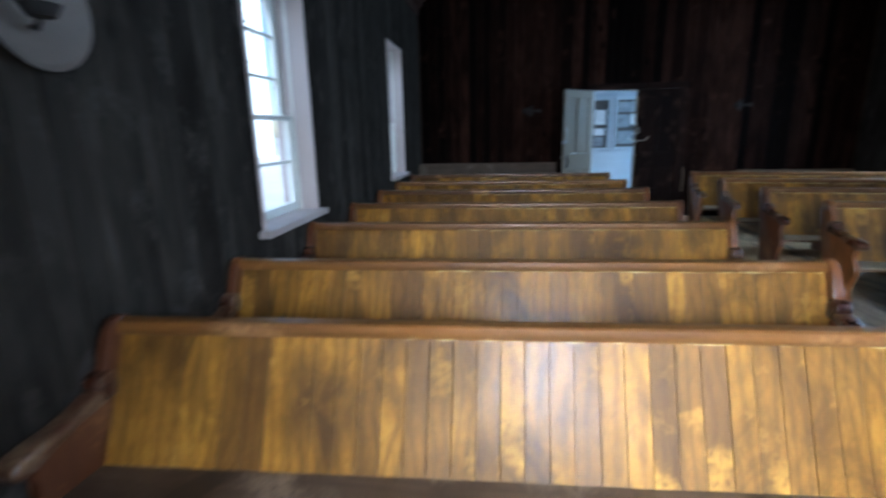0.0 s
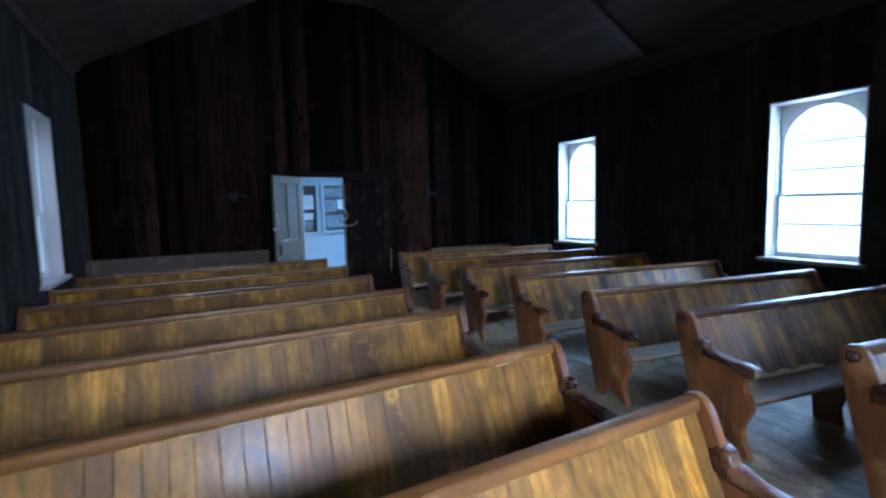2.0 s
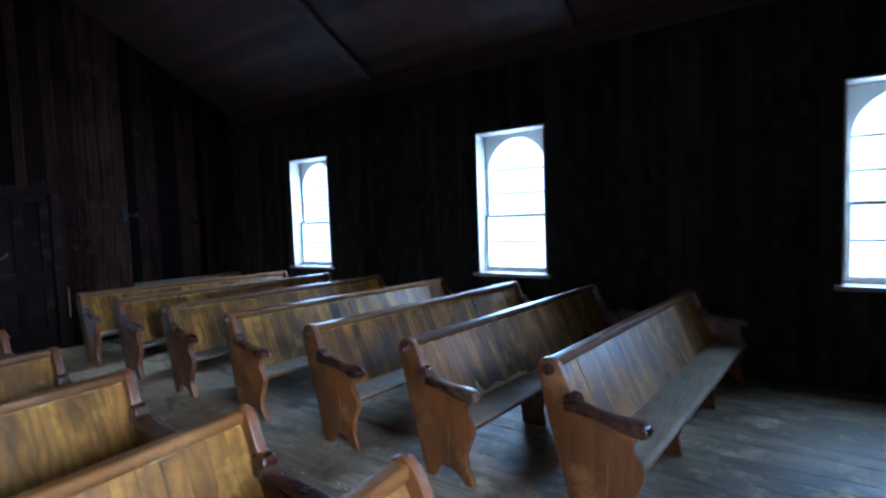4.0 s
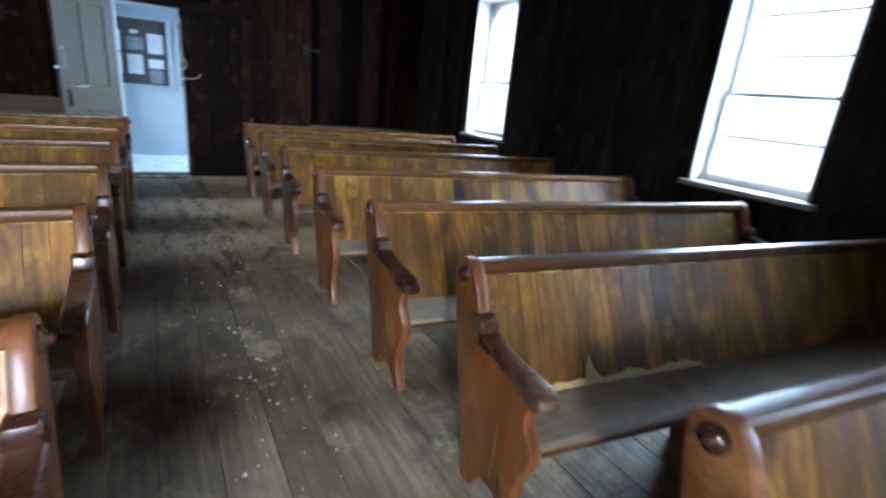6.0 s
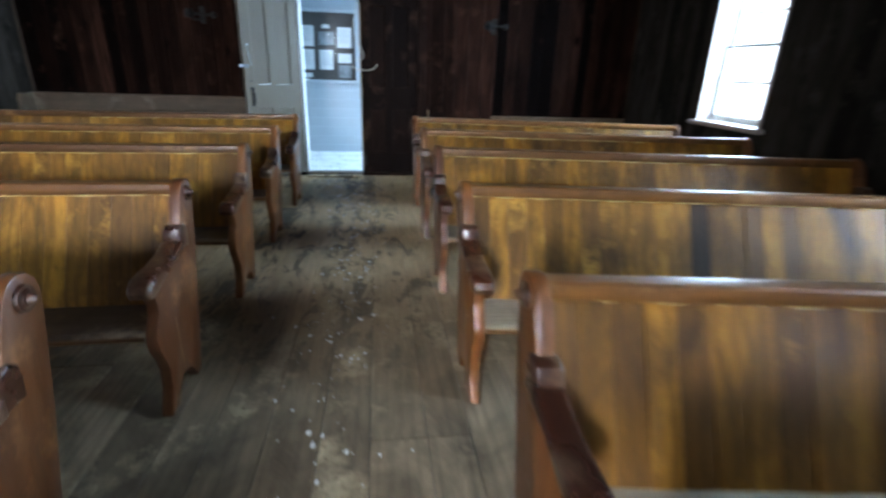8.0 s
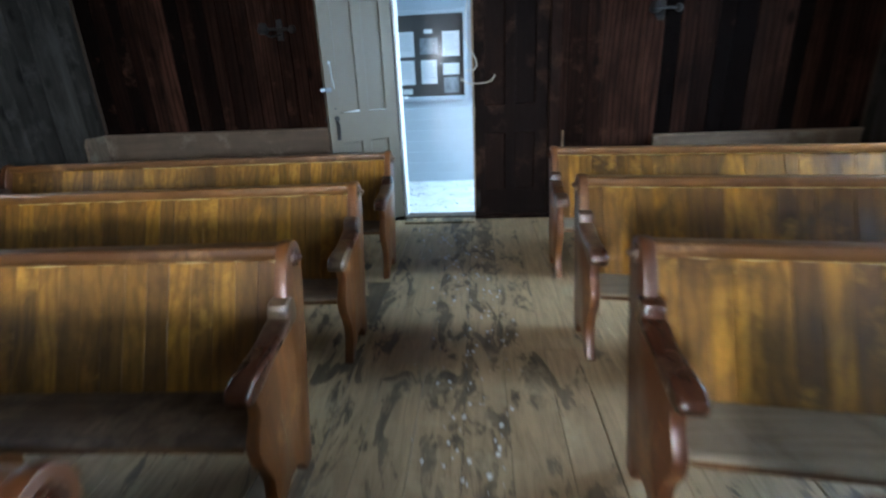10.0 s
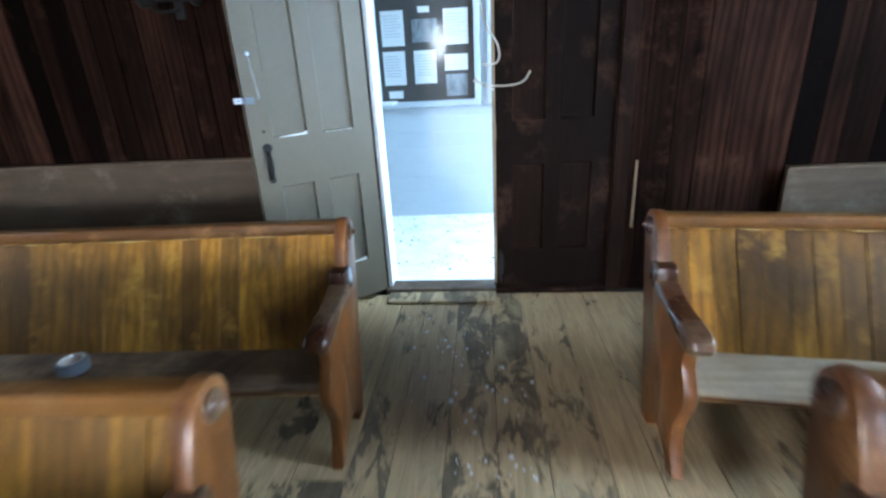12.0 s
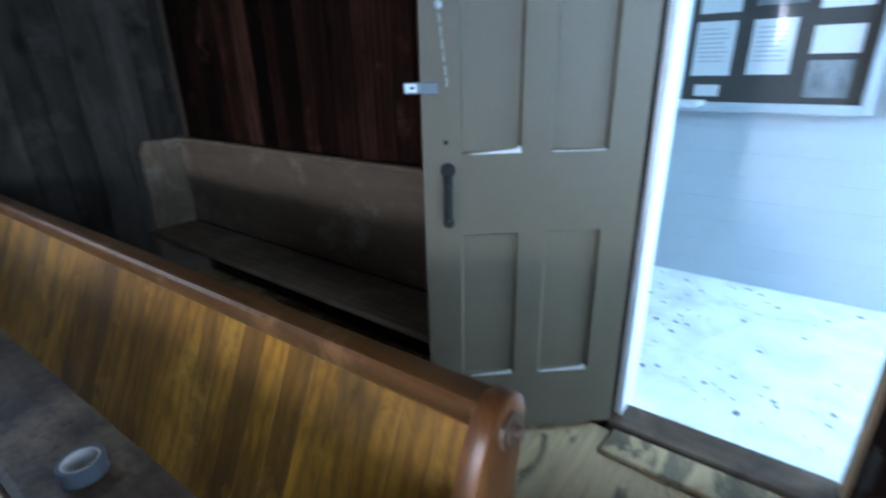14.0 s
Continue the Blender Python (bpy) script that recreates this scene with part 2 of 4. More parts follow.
M_CABLE = paint("cream_cable", (0.55, 0.50, 0.42), (0.35, 0.30, 0.24), 0.5, 0.3)
M_TAPE = paint("grey_tape", (0.15, 0.165, 0.19), (0.10, 0.11, 0.12), 0.35, 0.3)
M_CARD = paint("card_core", (0.82, 0.80, 0.77), (0.40, 0.33, 0.25), 0.8, 0.3)
M_FLAKE = paint("white_flakes", (0.75, 0.76, 0.76), (0.55, 0.55, 0.52), 0.7, 0.3)
M_JAMB = paint("white_jamb_paint", (0.74, 0.75, 0.75), (0.55, 0.54, 0.50), 0.5, 0.3)
M_SNOW = paint("white_porch_floor", (0.84, 0.84, 0.82), (0.42, 0.38, 0.33), 0.75, 0.6, scale=5.0)
M_BEAD = wood("dull_brown_bead", (0.03, 0.019, 0.012), (0.075, 0.048, 0.030), 'z', 0.65, 0.2, 0.3, 0.25, 0, 0.8, None, 0, 0.2)
M_BARE = wood("bare_pale_wood", (0.30, 0.20, 0.11), (0.40, 0.28, 0.16), 'z', 0.65, 0.45, 0.2, 0.25, 0, 0.8, None, 0, 0.2)
M_STRIP = wood("pale_split_strip", (0.42, 0.33, 0.20), (0.58, 0.46, 0.28), 'y', 0.6, 0.3, 0.2, 0.25, 0, 0.8, None, 0, 0.2)
M_GROUND = paint("outdoor_ground", (0.78, 0.79, 0.78), (0.5, 0.52, 0.48), 0.9, 0.5, scale=0.4)
M_BARK = paint("bark", (0.16, 0.14, 0.12), (0.08, 0.07, 0.06), 0.9, 0.6, scale=6)
M_LEAF = paint("leaves", (0.10, 0.13, 0.075), (0.05, 0.075, 0.04), 0.7, 0.5, scale=4)
M_CORE = paint("dark_wall_core", (0.02, 0.014, 0.01), (0.012, 0.008, 0.006), 0.95, 0.5)
M_STONE = paint("outer_wall_stone", (0.4, 0.38, 0.35), (0.3, 0.27, 0.24), 0.9, 0.5)


def glass_material(name, rough=0.02, ior=1.45):
    m, nt, bsdf = nodes_of(name)
    tr = nt.nodes.new("ShaderNodeBsdfTransparent")
    gl = nt.nodes.new("ShaderNodeBsdfGlossy")
    gl.inputs["Roughness"].default_value = rough
    fr = nt.nodes.new("ShaderNodeFresnel")
    fr.inputs[0].default_value = ior
    mx = nt.nodes.new("ShaderNodeMixShader")
    link(nt, fr.outputs[0], mx.inputs[0])
    link(nt, tr.outputs[0], mx.inputs[1])
    link(nt, gl.outputs[0], mx.inputs[2])
    link(nt, mx.outputs[0], nt.nodes["Material Output"].inputs[0])
    return m


M_GLASS = glass_material("window_glass", 0.03)
M_CASE_GLASS = glass_material("case_glass", 0.05, 1.12)


def glow(name, colour, strength):
    m, nt, bsdf = nodes_of(name)
    em = nt.nodes.new("ShaderNodeEmission")
    em.inputs[0].default_value, em.inputs[1].default_value = rgb(colour), strength
    link(nt, em.outputs[0], nt.nodes["Material Output"].inputs[0])
    return m


M_HAZE = glow("overcast_distance", (0.86, 0.95, 1.0), 2.4)


# ---- mesh helpers ----
def box(bm, x0, x1, y0, y1, z0, z1, bevel=0.0, seg=1):
    r = bmesh.ops.create_cube(bm, size=1.0)
    vs = r["verts"]
    for v in vs:
        v.co = Vector((x0 + (v.co.x + .5) * (x1 - x0), y0 + (v.co.y + .5) * (y1 - y0), z0 + (v.co.z + .5) * (z1 - z0)))
    if bevel:
        es = list({e for v in vs for e in v.link_edges})
        bmesh.ops.bevel(bm, geom=es, offset=bevel, segments=seg, affect='EDGES', profile=0.5)


def new_box(x0, x1, y0, y1, z0, z1, bevel=0.0, seg=1):
    bm = bmesh.new()
    box(bm, x0, x1, y0, y1, z0, z1, bevel, seg)
    return bm


def extrude_outline(points, place, depth, bevel=0.0, seg=2):
    """A flat outline given as (u, v), laid out by place(u, v, w) for w from 0 to depth, with softened rims."""
    bm = bmesh.new()
    a = [bm.verts.new(place(u, v, 0)) for u, v in points]
    b = [bm.verts.new(place(u, v, depth)) for u, v in points]
    n = len(points)
    fa, fb = bm.faces.new(a), bm.faces.new(b[::-1])
    for i in range(n):
        bm.faces.new((a[i], b[i], b[(i + 1) % n], a[(i + 1) % n]))
    bmesh.ops.recalc_face_normals(bm, faces=bm.faces)
    if bevel:
        es = list(fa.edges) + list(fb.edges)
        bmesh.ops.bevel(bm, geom=es, offset=bevel, segments=seg, affect='EDGES', profile=0.5)
    return bm


def cyl(bm, a, b, r0, r1=None, seg=14):
    a, b = Vector(a), Vector(b)
    r1 = r0 if r1 is None else r1
    d = b - a
    m = Matrix.Translation((a + b) / 2) @ d.to_track_quat('Z', 'Y').to_matrix().to_4x4()
    bmesh.ops.create_cone(bm, cap_ends=True, segments=seg, radius1=r0, radius2=r1, depth=d.length, matrix=m)


def ball(bm, c, r, squash=(1, 1, 1)):
    bmesh.ops.create_uvsphere(bm, u_segments=14, v_segments=8, radius=r, matrix=Matrix.Translation(c) @ Matrix.Diagonal((*squash, 1)))


def mesh_of(name, bm, material, smooth=False):
    me = bpy.data.meshes.new(name)
    if smooth:
        bm.normal_update()
        for e in bm.edges:
            e.smooth = len(e.link_faces) == 2 and e.calc_face_angle(0.0) < 0.6
    bm.to_mesh(me)
    bm.free()
    me.materials.append(material)
    if smooth:
        for p in me.polygons:
            p.use_smooth = True
    return me


def part(name, bm, material, parent=None, label="", smooth=False):
    ob = new(name, mesh_of(name, bm, material, smooth))
    if parent:
        ob.parent = parent
    if label:
        ob["label"] = label
    return ob


def tube(name, points, radius, material, parent=None, label=""):
    cu = bpy.data.curves.new(name, 'CURVE')
    cu.dimensions, cu.bevel_depth, cu.bevel_resolution = '3D', radius, 2
    sp = cu.splines.new('BEZIER')
    sp.bezier_points.add(len(points) - 1)
    for bp, p in zip(sp.bezier_points, points):
        bp.co, bp.handle_left_type, bp.handle_right_type = p, 'AUTO', 'AUTO'
    cu.materials.append(material)
    ob = new(name, cu)
    if parent:
        ob.parent = parent
    if label:
        ob["label"] = label
    return ob


def structure(ob, label, category):
    return tagged(ob, label, category, kind="structure")


# ---- large structure: wall cores with through openings ----
def wall_core(name, axis, plane, outer, lo, hi, top, holes, material, label):
    """A thick wall across an axis, between plane and outer, with rectangular holes (u0, u1, z0, z1)."""
    bm = bmesh.new()

    def piece(u0, u1, z0, z1):
        if u1 - u0 < 1e-4 or z1 - z0 < 1e-4:
            return
        p0, p1 = min(plane, outer), max(plane, outer)
        if axis == 'x':
            box(bm, p0, p1, u0, u1, z0, z1)
        else:
            box(bm, u0, u1, p0, p1, z0, z1)
    at = lo
    for u0, u1, z0, z1 in sorted(holes):
        piece(at, u0, -0.3, top)
        piece(u0, u1, -0.3, z0)
        piece(u0, u1, z1, top)
        at = u1
    piece(at, hi, -0.3, top)
    return structure(part(name, bm, material), label, "wall")


BT = 0.018
hole = lambda spans: [(a, b, WIN_Z0, WIN_Z1) for a, b in spans]
wall_east = wall_core("wall_east", 'x', XR + BT, XR + BT + WALL_T, YF - 0.3, YB + 0.3, WALL_H + 0.3, hole(WIN_RIGHT), M_CORE, "dark board-lined side wall with white arched windows")
wall_west = wall_core("wall_west", 'x', XL - BT, XL - BT - WALL_T, YF - 0.3, YB + 0.3, WALL_H + 0.3, hole(WIN_LEFT), M_CORE, "dark board-lined side wall with white window reveals")
wall_north = wall_core("wall_north", 'y', YB + BT, YB + 0.16, XL - BT, XR + BT, 6.2, [(DOOR_X0, LEAF_X1, 0.0, DOOR_TOP)], M_CORE, "dark vertical-board wall with a double doorway")
# unseen end wall; its opening is made up to let the fill lamp in
wall_south = wall_core("wall_south", 'y', YF, YF - WALL_T, XL - BT, XR + BT, 6.2, hole(WIN_FRONT_ADDED), M_WALL, "dark plain unseen end wall with an added window")

floor = structure(part("floor", new_box(XL - 0.3, XR + 0.3, YF - 0.3, YB + BT, -0.16, -0.026), M_CORE), "worn grey-brown wooden plank floor with pale scuffs", "floor")


def ceiling():
    """Sloping board ceiling with a flat middle, each board a proud strip, and ribs across it."""
    bm = bmesh.new()
    xm = (XL + XR) / 2
    run = (FLAT_Z - WALL_H) / SLOPE
    ang = math.atan(SLOPE)
    length = run / math.cos(ang)
    w = 0.14
    for side in (-1, 1):
        edge = XR if side > 0 else XL
        k = int(length / w) + 1
        for i in range(k):
            s0, s1 = i * w + 0.003, min((i + 1) * w - 0.003, length)
            if s1 <= s0:
                continue
            off = random.uniform(0, 0.004)
            q = []
            for s in (s0, s1):
                for d in (off, 0.03):
                    q.append((edge - side * (s * math.cos(ang) - d * math.sin(ang) * -1 * 0), WALL_H + s * math.sin(ang) + d))
            for ya, yb in ((YF, -9.2), (-9.2, -6.2), (-6.2, -3.3), (-3.3, YB + 0.1)):
                vs = [bm.verts.new((x, y, z)) for y in (ya + 0.002, yb - 0.002) for x, z in (q[0], q[1], q[3], q[2])]
                for f in ((0, 1, 2, 3), (7, 6, 5, 4), (0, 4, 5, 1), (1, 5, 6, 2), (2, 6, 7, 3), (3, 7, 4, 0)):
                    bm.faces.new([vs[j] for j in f])
        for y in (-3.5, -6.4):
            a0 = Vector((edge, y, WALL_H - 0.01))
            a1 = Vector((edge - side * run, y, FLAT_Z - 0.01))
            vs = [bm.verts.new((p.x, p.y + dy, p.z + dz)) for p in (a0, a1) for dy, dz in ((-0.045, 0.02), (0.045, 0.02), (0.045, -0.05), (-0.045, -0.05))]
            for f in ((0, 1, 2, 3), (7, 6, 5, 4), (0, 4, 5, 1), (1, 5, 6, 2), (2, 6, 7, 3), (3, 7, 4, 0)):
                bm.faces.new([vs[j] for j in f])
    x = XL + run
    while x < XR - run:
        x2 = min(x + w, XR - run + 0.02)
        box(bm, x + 0.003, x2 - 0.003, YF, YB + 0.1, FLAT_Z + random.uniform(0, 0.004), FLAT_Z + 0.04)
        x += w
    box(bm, XL - 0.3, XR + 0.3, YF - 0.3, YB + 0.3, FLAT_Z + 0.35, FLAT_Z + 0.4)
    for side in (-1, 1):
        edge = XR if side > 0 else XL
        vs = [bm.verts.new(v) for v in ((edge + side * 0.3, YF - 0.3, WALL_H), (edge + side * 0.3, YB + 0.3, WALL_H),
                                        (edge - side * run, YB + 0.3, FLAT_Z + 0.36), (edge - side * run, YF - 0.3, FLAT_Z + 0.36))]
        bm.faces.new(vs)
    bmesh.ops.recalc_face_normals(bm, faces=bm.faces)
    return structure(part("ceiling", bm, M_CEIL), "dark brown sloping board ceiling with cross ribs", "ceiling")


ceiling()


def cornice(name, edge, side):
    prof = [(0, -0.16), (0.02, -0.16), (0.03, -0.12), (0.03, -0.05), (0.07, -0.03), (0.10, 0.0), (0.10, 0.05), (0, 0.05)]
    bm = extrude_outline(prof, lambda u, v, w: (edge - side * u, YF + w, WALL_H + v), YB - YF - 0.02)
    structure(part(name, bm, M_CEIL), "dark moulded wooden cornice at the wall top", "cornice")


cornice("trim_cornice_east", XR, 1)
cornice("trim_cornice_west", XL, -1)


# ---- windows ----
def window(name, place, width):
    """A round-headed sash window in a deep white reveal. place(u, d, z): u across, d outwards from the wall face."""
    top = new(name)
    structure(top, "white round-headed sash window with small panes in a deep reveal", "window")
    h0, h1 = WIN_Z0, WIN_Z1
    D = 0.17

    def slab(pn, u0, u1, d0, d1, z0, z1, mat, parent=top, label="", bevel=0.003):
        bm = bmesh.new()
        box(bm, u0, u1, d0, d1, z0, z1, bevel)
        for v in bm.verts:
            v.co = Vector(place(v.co.x, v.co.y, v.co.z))
        bmesh.ops.recalc_face_normals(bm, faces=bm.faces)
        return part(pn, bm, mat, parent, label)
    t = 0.02
    slab("reveal", 0, t, -0.012, D + 0.10, h0, h1, M_WHITE)
    slab("reveal", width - t, width, -0.012, D + 0.10, h0, h1, M_WHITE)
    slab("reveal", t, width - t, -0.012, D + 0.10, h1 - t, h1, M_WHITE)
    slab("window_sill", -0.05, width + 0.05, -0.07, D + 0.10, h0 - 0.03, h0 + 0.012, M_WHITE, label="worn white window sill")
    slab("stop_bead", t, t + 0.012, D - 0.05, D - 0.03, h0 + 0.012, h1 - t, M_SASH)
    slab("stop_bead", width - t - 0.012, width - t, D - 0.05, D - 0.03, h0 + 0.012, h1 - t, M_SASH)
    a0, a1 = t + 0.002, width - t - 0.002
    st = 0.05
    inner0, inner1 = a0 + st, a1 - st
    R = (inner1 - inner0) / 2
    cx = (inner0 + inner1) / 2
    z_arch = h1 - t - 0.06 - R
    zb, zm = h0 + 0.014, h0 + 0.70
    # upper sash with a round head cut from a square board
    n = 20
    outline = [(a0, zm), (a0, h1 - t), (a1, h1 - t), (a1, zm), (inner1, zm)]
    outline += [(cx + R * math.cos(math.pi * i / n), z_arch + R * math.sin(math.pi * i / n)) for i in range(n + 1)]
    outline += [(inner0, zm)]
    bm = bmesh.new()
    m = len(outline)
    lo = [bm.verts.new(place(u, D + 0.035, z)) for u, z in outline]
    hi = [bm.verts.new(place(u, D + 0.075, z)) for u, z in outline]
    # split into strips so that the concave head stays clean
    arc = list(range(5, 5 + n + 1))
    for ring in (lo, hi):
        bm.faces.new((ring[3], ring[4], ring[arc[0]], ring[2]))
        bm.faces.new((ring[0], ring[1], ring[arc[-1]], ring[m - 1]))
        half = n // 2
        for i in range(half):
            bm.faces.new((ring[arc[i]], ring[arc[i + 1]], ring[2]))
        bm.faces.new((ring[arc[half]], ring[1], ring[2]))
        for i in range(half, n):
            bm.faces.new((ring[arc[i]], ring[arc[i + 1]], ring[1]))
    for i in range(m):
        j = (i + 1) % m
        bm.faces.new((lo[i], lo[j], hi[j], hi[i]))
    bmesh.ops.recalc_face_normals(bm, faces=bm.faces)
    upper = part("upper_sash", bm, M_SASH, top, "cream painted round-headed sash")
    slab("meeting_rail", inner0, inner1, D + 0.03, D + 0.075, zm, zm + 0.035, M_SASH, upper)
    mun = 0.022
    row = (z_arch - zm) / 2
    for z in (zm + row, z_arch):
        slab("muntin", inner0, inner1, D + 0.045, D + 0.068, z - mun / 2, z + mun / 2, M_SASH, upper, bevel=0)
    lower = slab("lower_sash", a0, a0 + st, D - 0.025, D + 0.03, zb, zm + 0.03, M_SASH)
    slab("stile", a1 - st, a1, D - 0.025, D + 0.03, zb, zm + 0.03, M_SASH, lower)
    slab("bottom_rail", inner0, inner1, D - 0.025, D + 0.03, zb, zb + 0.065, M_SASH, lower)
    slab("meeting_rail", inner0, inner1, D - 0.025, D + 0.028, zm - 0.005, zm + 0.03, M_SASH, lower)
    zmid = (zb + 0.065 + zm) / 2
    slab("muntin", inner0, inner1, D - 0.008, D + 0.018, zmid - mun / 2, zmid + mun / 2, M_SASH, lower, bevel=0)
    for pn, d, z0, z1, zt in (("pane", D + 0.004, zb + 0.03, zm + 0.01, 0), ("pane", D + 0.056, zm + 0.01, h1 - 0.06, 1)):
        bm = bmesh.new()
        vs = [bm.verts.new(place(u, d, z)) for u, z in ((inner0 - 0.01, z0), (inner1 + 0.01, z0), (inner1 + 0.01, z1), (inner0 - 0.01, z1))]
        face = bm.faces.new(vs)
        bm.normal_update()
        if face.normal.dot(Vector(place(0, -1, 0)) - Vector(place(0, 0, 0))) < 0:
            face.normal_flip()
        g = part(pn, bm, M_GLASS, lower if not zt else upper, "old clear glass")
        g.visible_shadow = False
    return top


wi = 0
for y0, y1 in WIN_RIGHT:
    wi += 1
    window("window_%d" % wi, lambda u, d, z, a=y0: (XR + d, a + u, z), y1 - y0)
for y0, y1 in WIN_LEFT:
    wi += 1
    window("window_%d" % wi, lambda u, d, z, a=y0: (XL - d, a + u, z), y1 - y0)
# added window before the fill lamp; none is known in this wall
for x0, x1 in WIN_FRONT_ADDED:
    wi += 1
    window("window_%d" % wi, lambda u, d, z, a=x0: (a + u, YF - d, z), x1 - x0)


# ---- porch behind the door ----
def porch():
    w = 0.12
    b = bmesh.new()
    box(b, VEST_X0 - w, VEST_X0, 0.16, VEST_Y + 0.1, -0.1, 2.7)
    structure(part("wall_porch_west", b, M_PORCH), "pale blue-white boarded porch side wall", "wall")
    b = bmesh.new()
    box(b, VEST_X1, VEST_X1 + w, 1.35, VEST_Y + 0.1, -0.1, 2.7)
    box(b, VEST_X1, VEST_X1 + w, 0.16, 1.35, 2.25, 2.7)
    structure(part("wall_porch_east", b, M_PORCH), "pale porch side wall with the open outer doorway", "wall")
    structure(part("wall_porch_north", new_box(VEST_X0 - w, VEST_X1 + w, VEST_Y + 0.016, VEST_Y + 0.14, -0.1, 2.7), M_PORCH), "pale blue-white horizontal board porch wall", "wall")
    structure(part("ceiling_porch", new_box(VEST_X0 - w, VEST_X1 + w, 0.16, VEST_Y + 0.14, 2.6, 2.72), M_PORCH), "pale painted porch ceiling", "ceiling")
    structure(part("floor_porch", new_box(VEST_X0 - w, VEST_X1 + 0.6, 0.10, VEST_Y + 0.1, -0.12, 0.028), M_SNOW), "whitened porch floor strewn with dark debris", "floor")


porch()


# ---- doorway ----
def doorway():
    fr = new("trim_doorway")
    structure(fr, "white jambs and dark lintel of the double doorway", "door frame")
    part("jamb", new_box(DOOR_X0 - 0.004, DOOR_X0 + 0.025, 0.02, 0.20, 0.0, DOOR_TOP), M_JAMB, fr, "white painted jamb")
    part("jamb", new_box(LEAF_X1 - 0.02, LEAF_X1 + 0.004, 0.055, 0.20, 0.0, DOOR_TOP), M_PORCH, fr)
    part("lintel", new_box(DOOR_X0 + 0.025, LEAF_X1 - 0.02, 0.055, 0.20, DOOR_TOP - 0.02, DOOR_TOP + 0.004), M_PORCH, fr)
    part("casing", new_box(LEAF_X1 + 0.004, LEAF_X1 + 0.10, -0.022, 0.0, 0.0, DOOR_TOP + 0.1, 0.005), M_DOOR_BROWN, fr, "dark brown casing board")
    part("casing", new_box(DOOR_X0 - 0.10, DOOR_X0 - 0.004, -0.022, 0.0, 0.0, DOOR_TOP + 0.1, 0.005), M_DOOR_BROWN, fr)
    part("casing", new_box(DOOR_X0 - 0.10, LEAF_X1 + 0.10, -0.024, 0.0, DOOR_TOP + 0.004, DOOR_TOP + 0.10, 0.005), M_DOOR_BROWN, fr)
    bm = bmesh.new()
    box(bm, DOOR_X0 - 0.01, DOOR_X1 + 0.015, -0.05, 0.11, -0.02, 0.032, 0.008)
    structure(part("door_sill", bm, M_SEAT_BROWN), "worn splintered wooden door sill", "door sill")
    bm = bmesh.new()
    box(bm, DOOR_X1 + 0.017, LEAF_X1 + 0.01, -0.05, 0.11, -0.02, 0.032, 0.008)
    structure(part("door_sill", bm, M_DOOR_BROWN), "dark brown door sill under the closed leaf", "door sill")


doorway()


def panel_leaf(name, width, height, mat, label):
    """A four-panel leaf, hinged at x = 0, reaching to +x, 0.042 thick, front face towards -y."""
    top = new(name)
    structure(top, label, "door")
    T = 0.042
    st, mid, bot, lock0, lock1, tr = 0.115, 0.09, 0.25, 0.80, 1.06, 0.12
    fr = bmesh.new()
    z0 = 0.0
    xs = [(0, st), (width / 2 - mid / 2, width / 2 + mid / 2), (width - st, width)]
    for a, b in (xs[0], xs[2]):
        box(fr, a, b, -T / 2, T / 2, z0, height)
    for a, b in ((0, bot), (lock0, lock1), (height - tr, height)):
        box(fr, st, width - st, -T / 2, T / 2, a, b)
    for a, b in ((bot, lock0), (lock1, height - tr)):
        box(fr, xs[1][0], xs[1][1], -T / 2, T / 2, a, b)
    body = part("leaf_frame", fr, mat, top)
    for xa, xb in ((st, xs[1][0]), (xs[1][1], width - st)):
        for za, zb in ((bot, lock0), (lock1, height - tr)):
            bm = new_box(xa, xb, -0.006, 0.006, za, zb)
            part("panel", bm, mat, top)
            # bevelled beads round the sunk panel, on both faces
            for s in (-1, 1):
                bm = bmesh.new()
                e = 0.009
                o = [(xa, za), (xb, za), (xb, zb), (xa, zb)]
                i = [(xa + e, za + e), (xb - e, za + e), (xb - e, zb - e), (xa + e, zb - e)]
                vo = [bm.verts.new((x, s * (T / 2 - 0.003), z)) for x, z in o]
                vi = [bm.verts.new((x, s * 0.007, z)) for x, z in i]
                for k in range(4):
                    bm.faces.new((vo[k], vo[(k + 1) % 4], vi[(k + 1) % 4], vi[k]))
                bmesh.ops.recalc_face_normals(bm, faces=bm.faces)
                part("moulding", bm, mat, top)
    return top


LEAF_W = DOOR_X1 - DOOR_X0 - 0.012
leaf_open = panel_leaf("door_1", LEAF_W, DOOR_TOP - 0.05, M_DOOR_GREY, "open grey-painted four-panel door leaf with iron hardware")
leaf_open.matrix_world = pose(DOOR_X0 - 0.012, -0.035, 0.045, 0, 0, 180 + 41)
def panel_slivers(leaf, width):
    """White wedges laid along the feet of the sunk panels."""
    for x0, x1, z, rise in ((0.125, 0.30, 1.062, 0.004), (0.395, 0.555, 1.062, 0.022), (0.125, 0.30, 0.252, 0.02), (0.40, 0.555, 0.252, 0.018)):
        bm = extrude_outline([(x1, z), (x0, z), (x0 + 0.003, z + rise), (x0 + 0.02, z + rise * 0.55), (x0 + 0.05, z + rise * 0.42), (x1 - 0.01, z + 0.002)], lambda u, v, w: (u, 0.0225 + w, v), 0.002)
        part("bare_sliver", bm, M_JAMB, leaf, "white wedge at the panel foot")


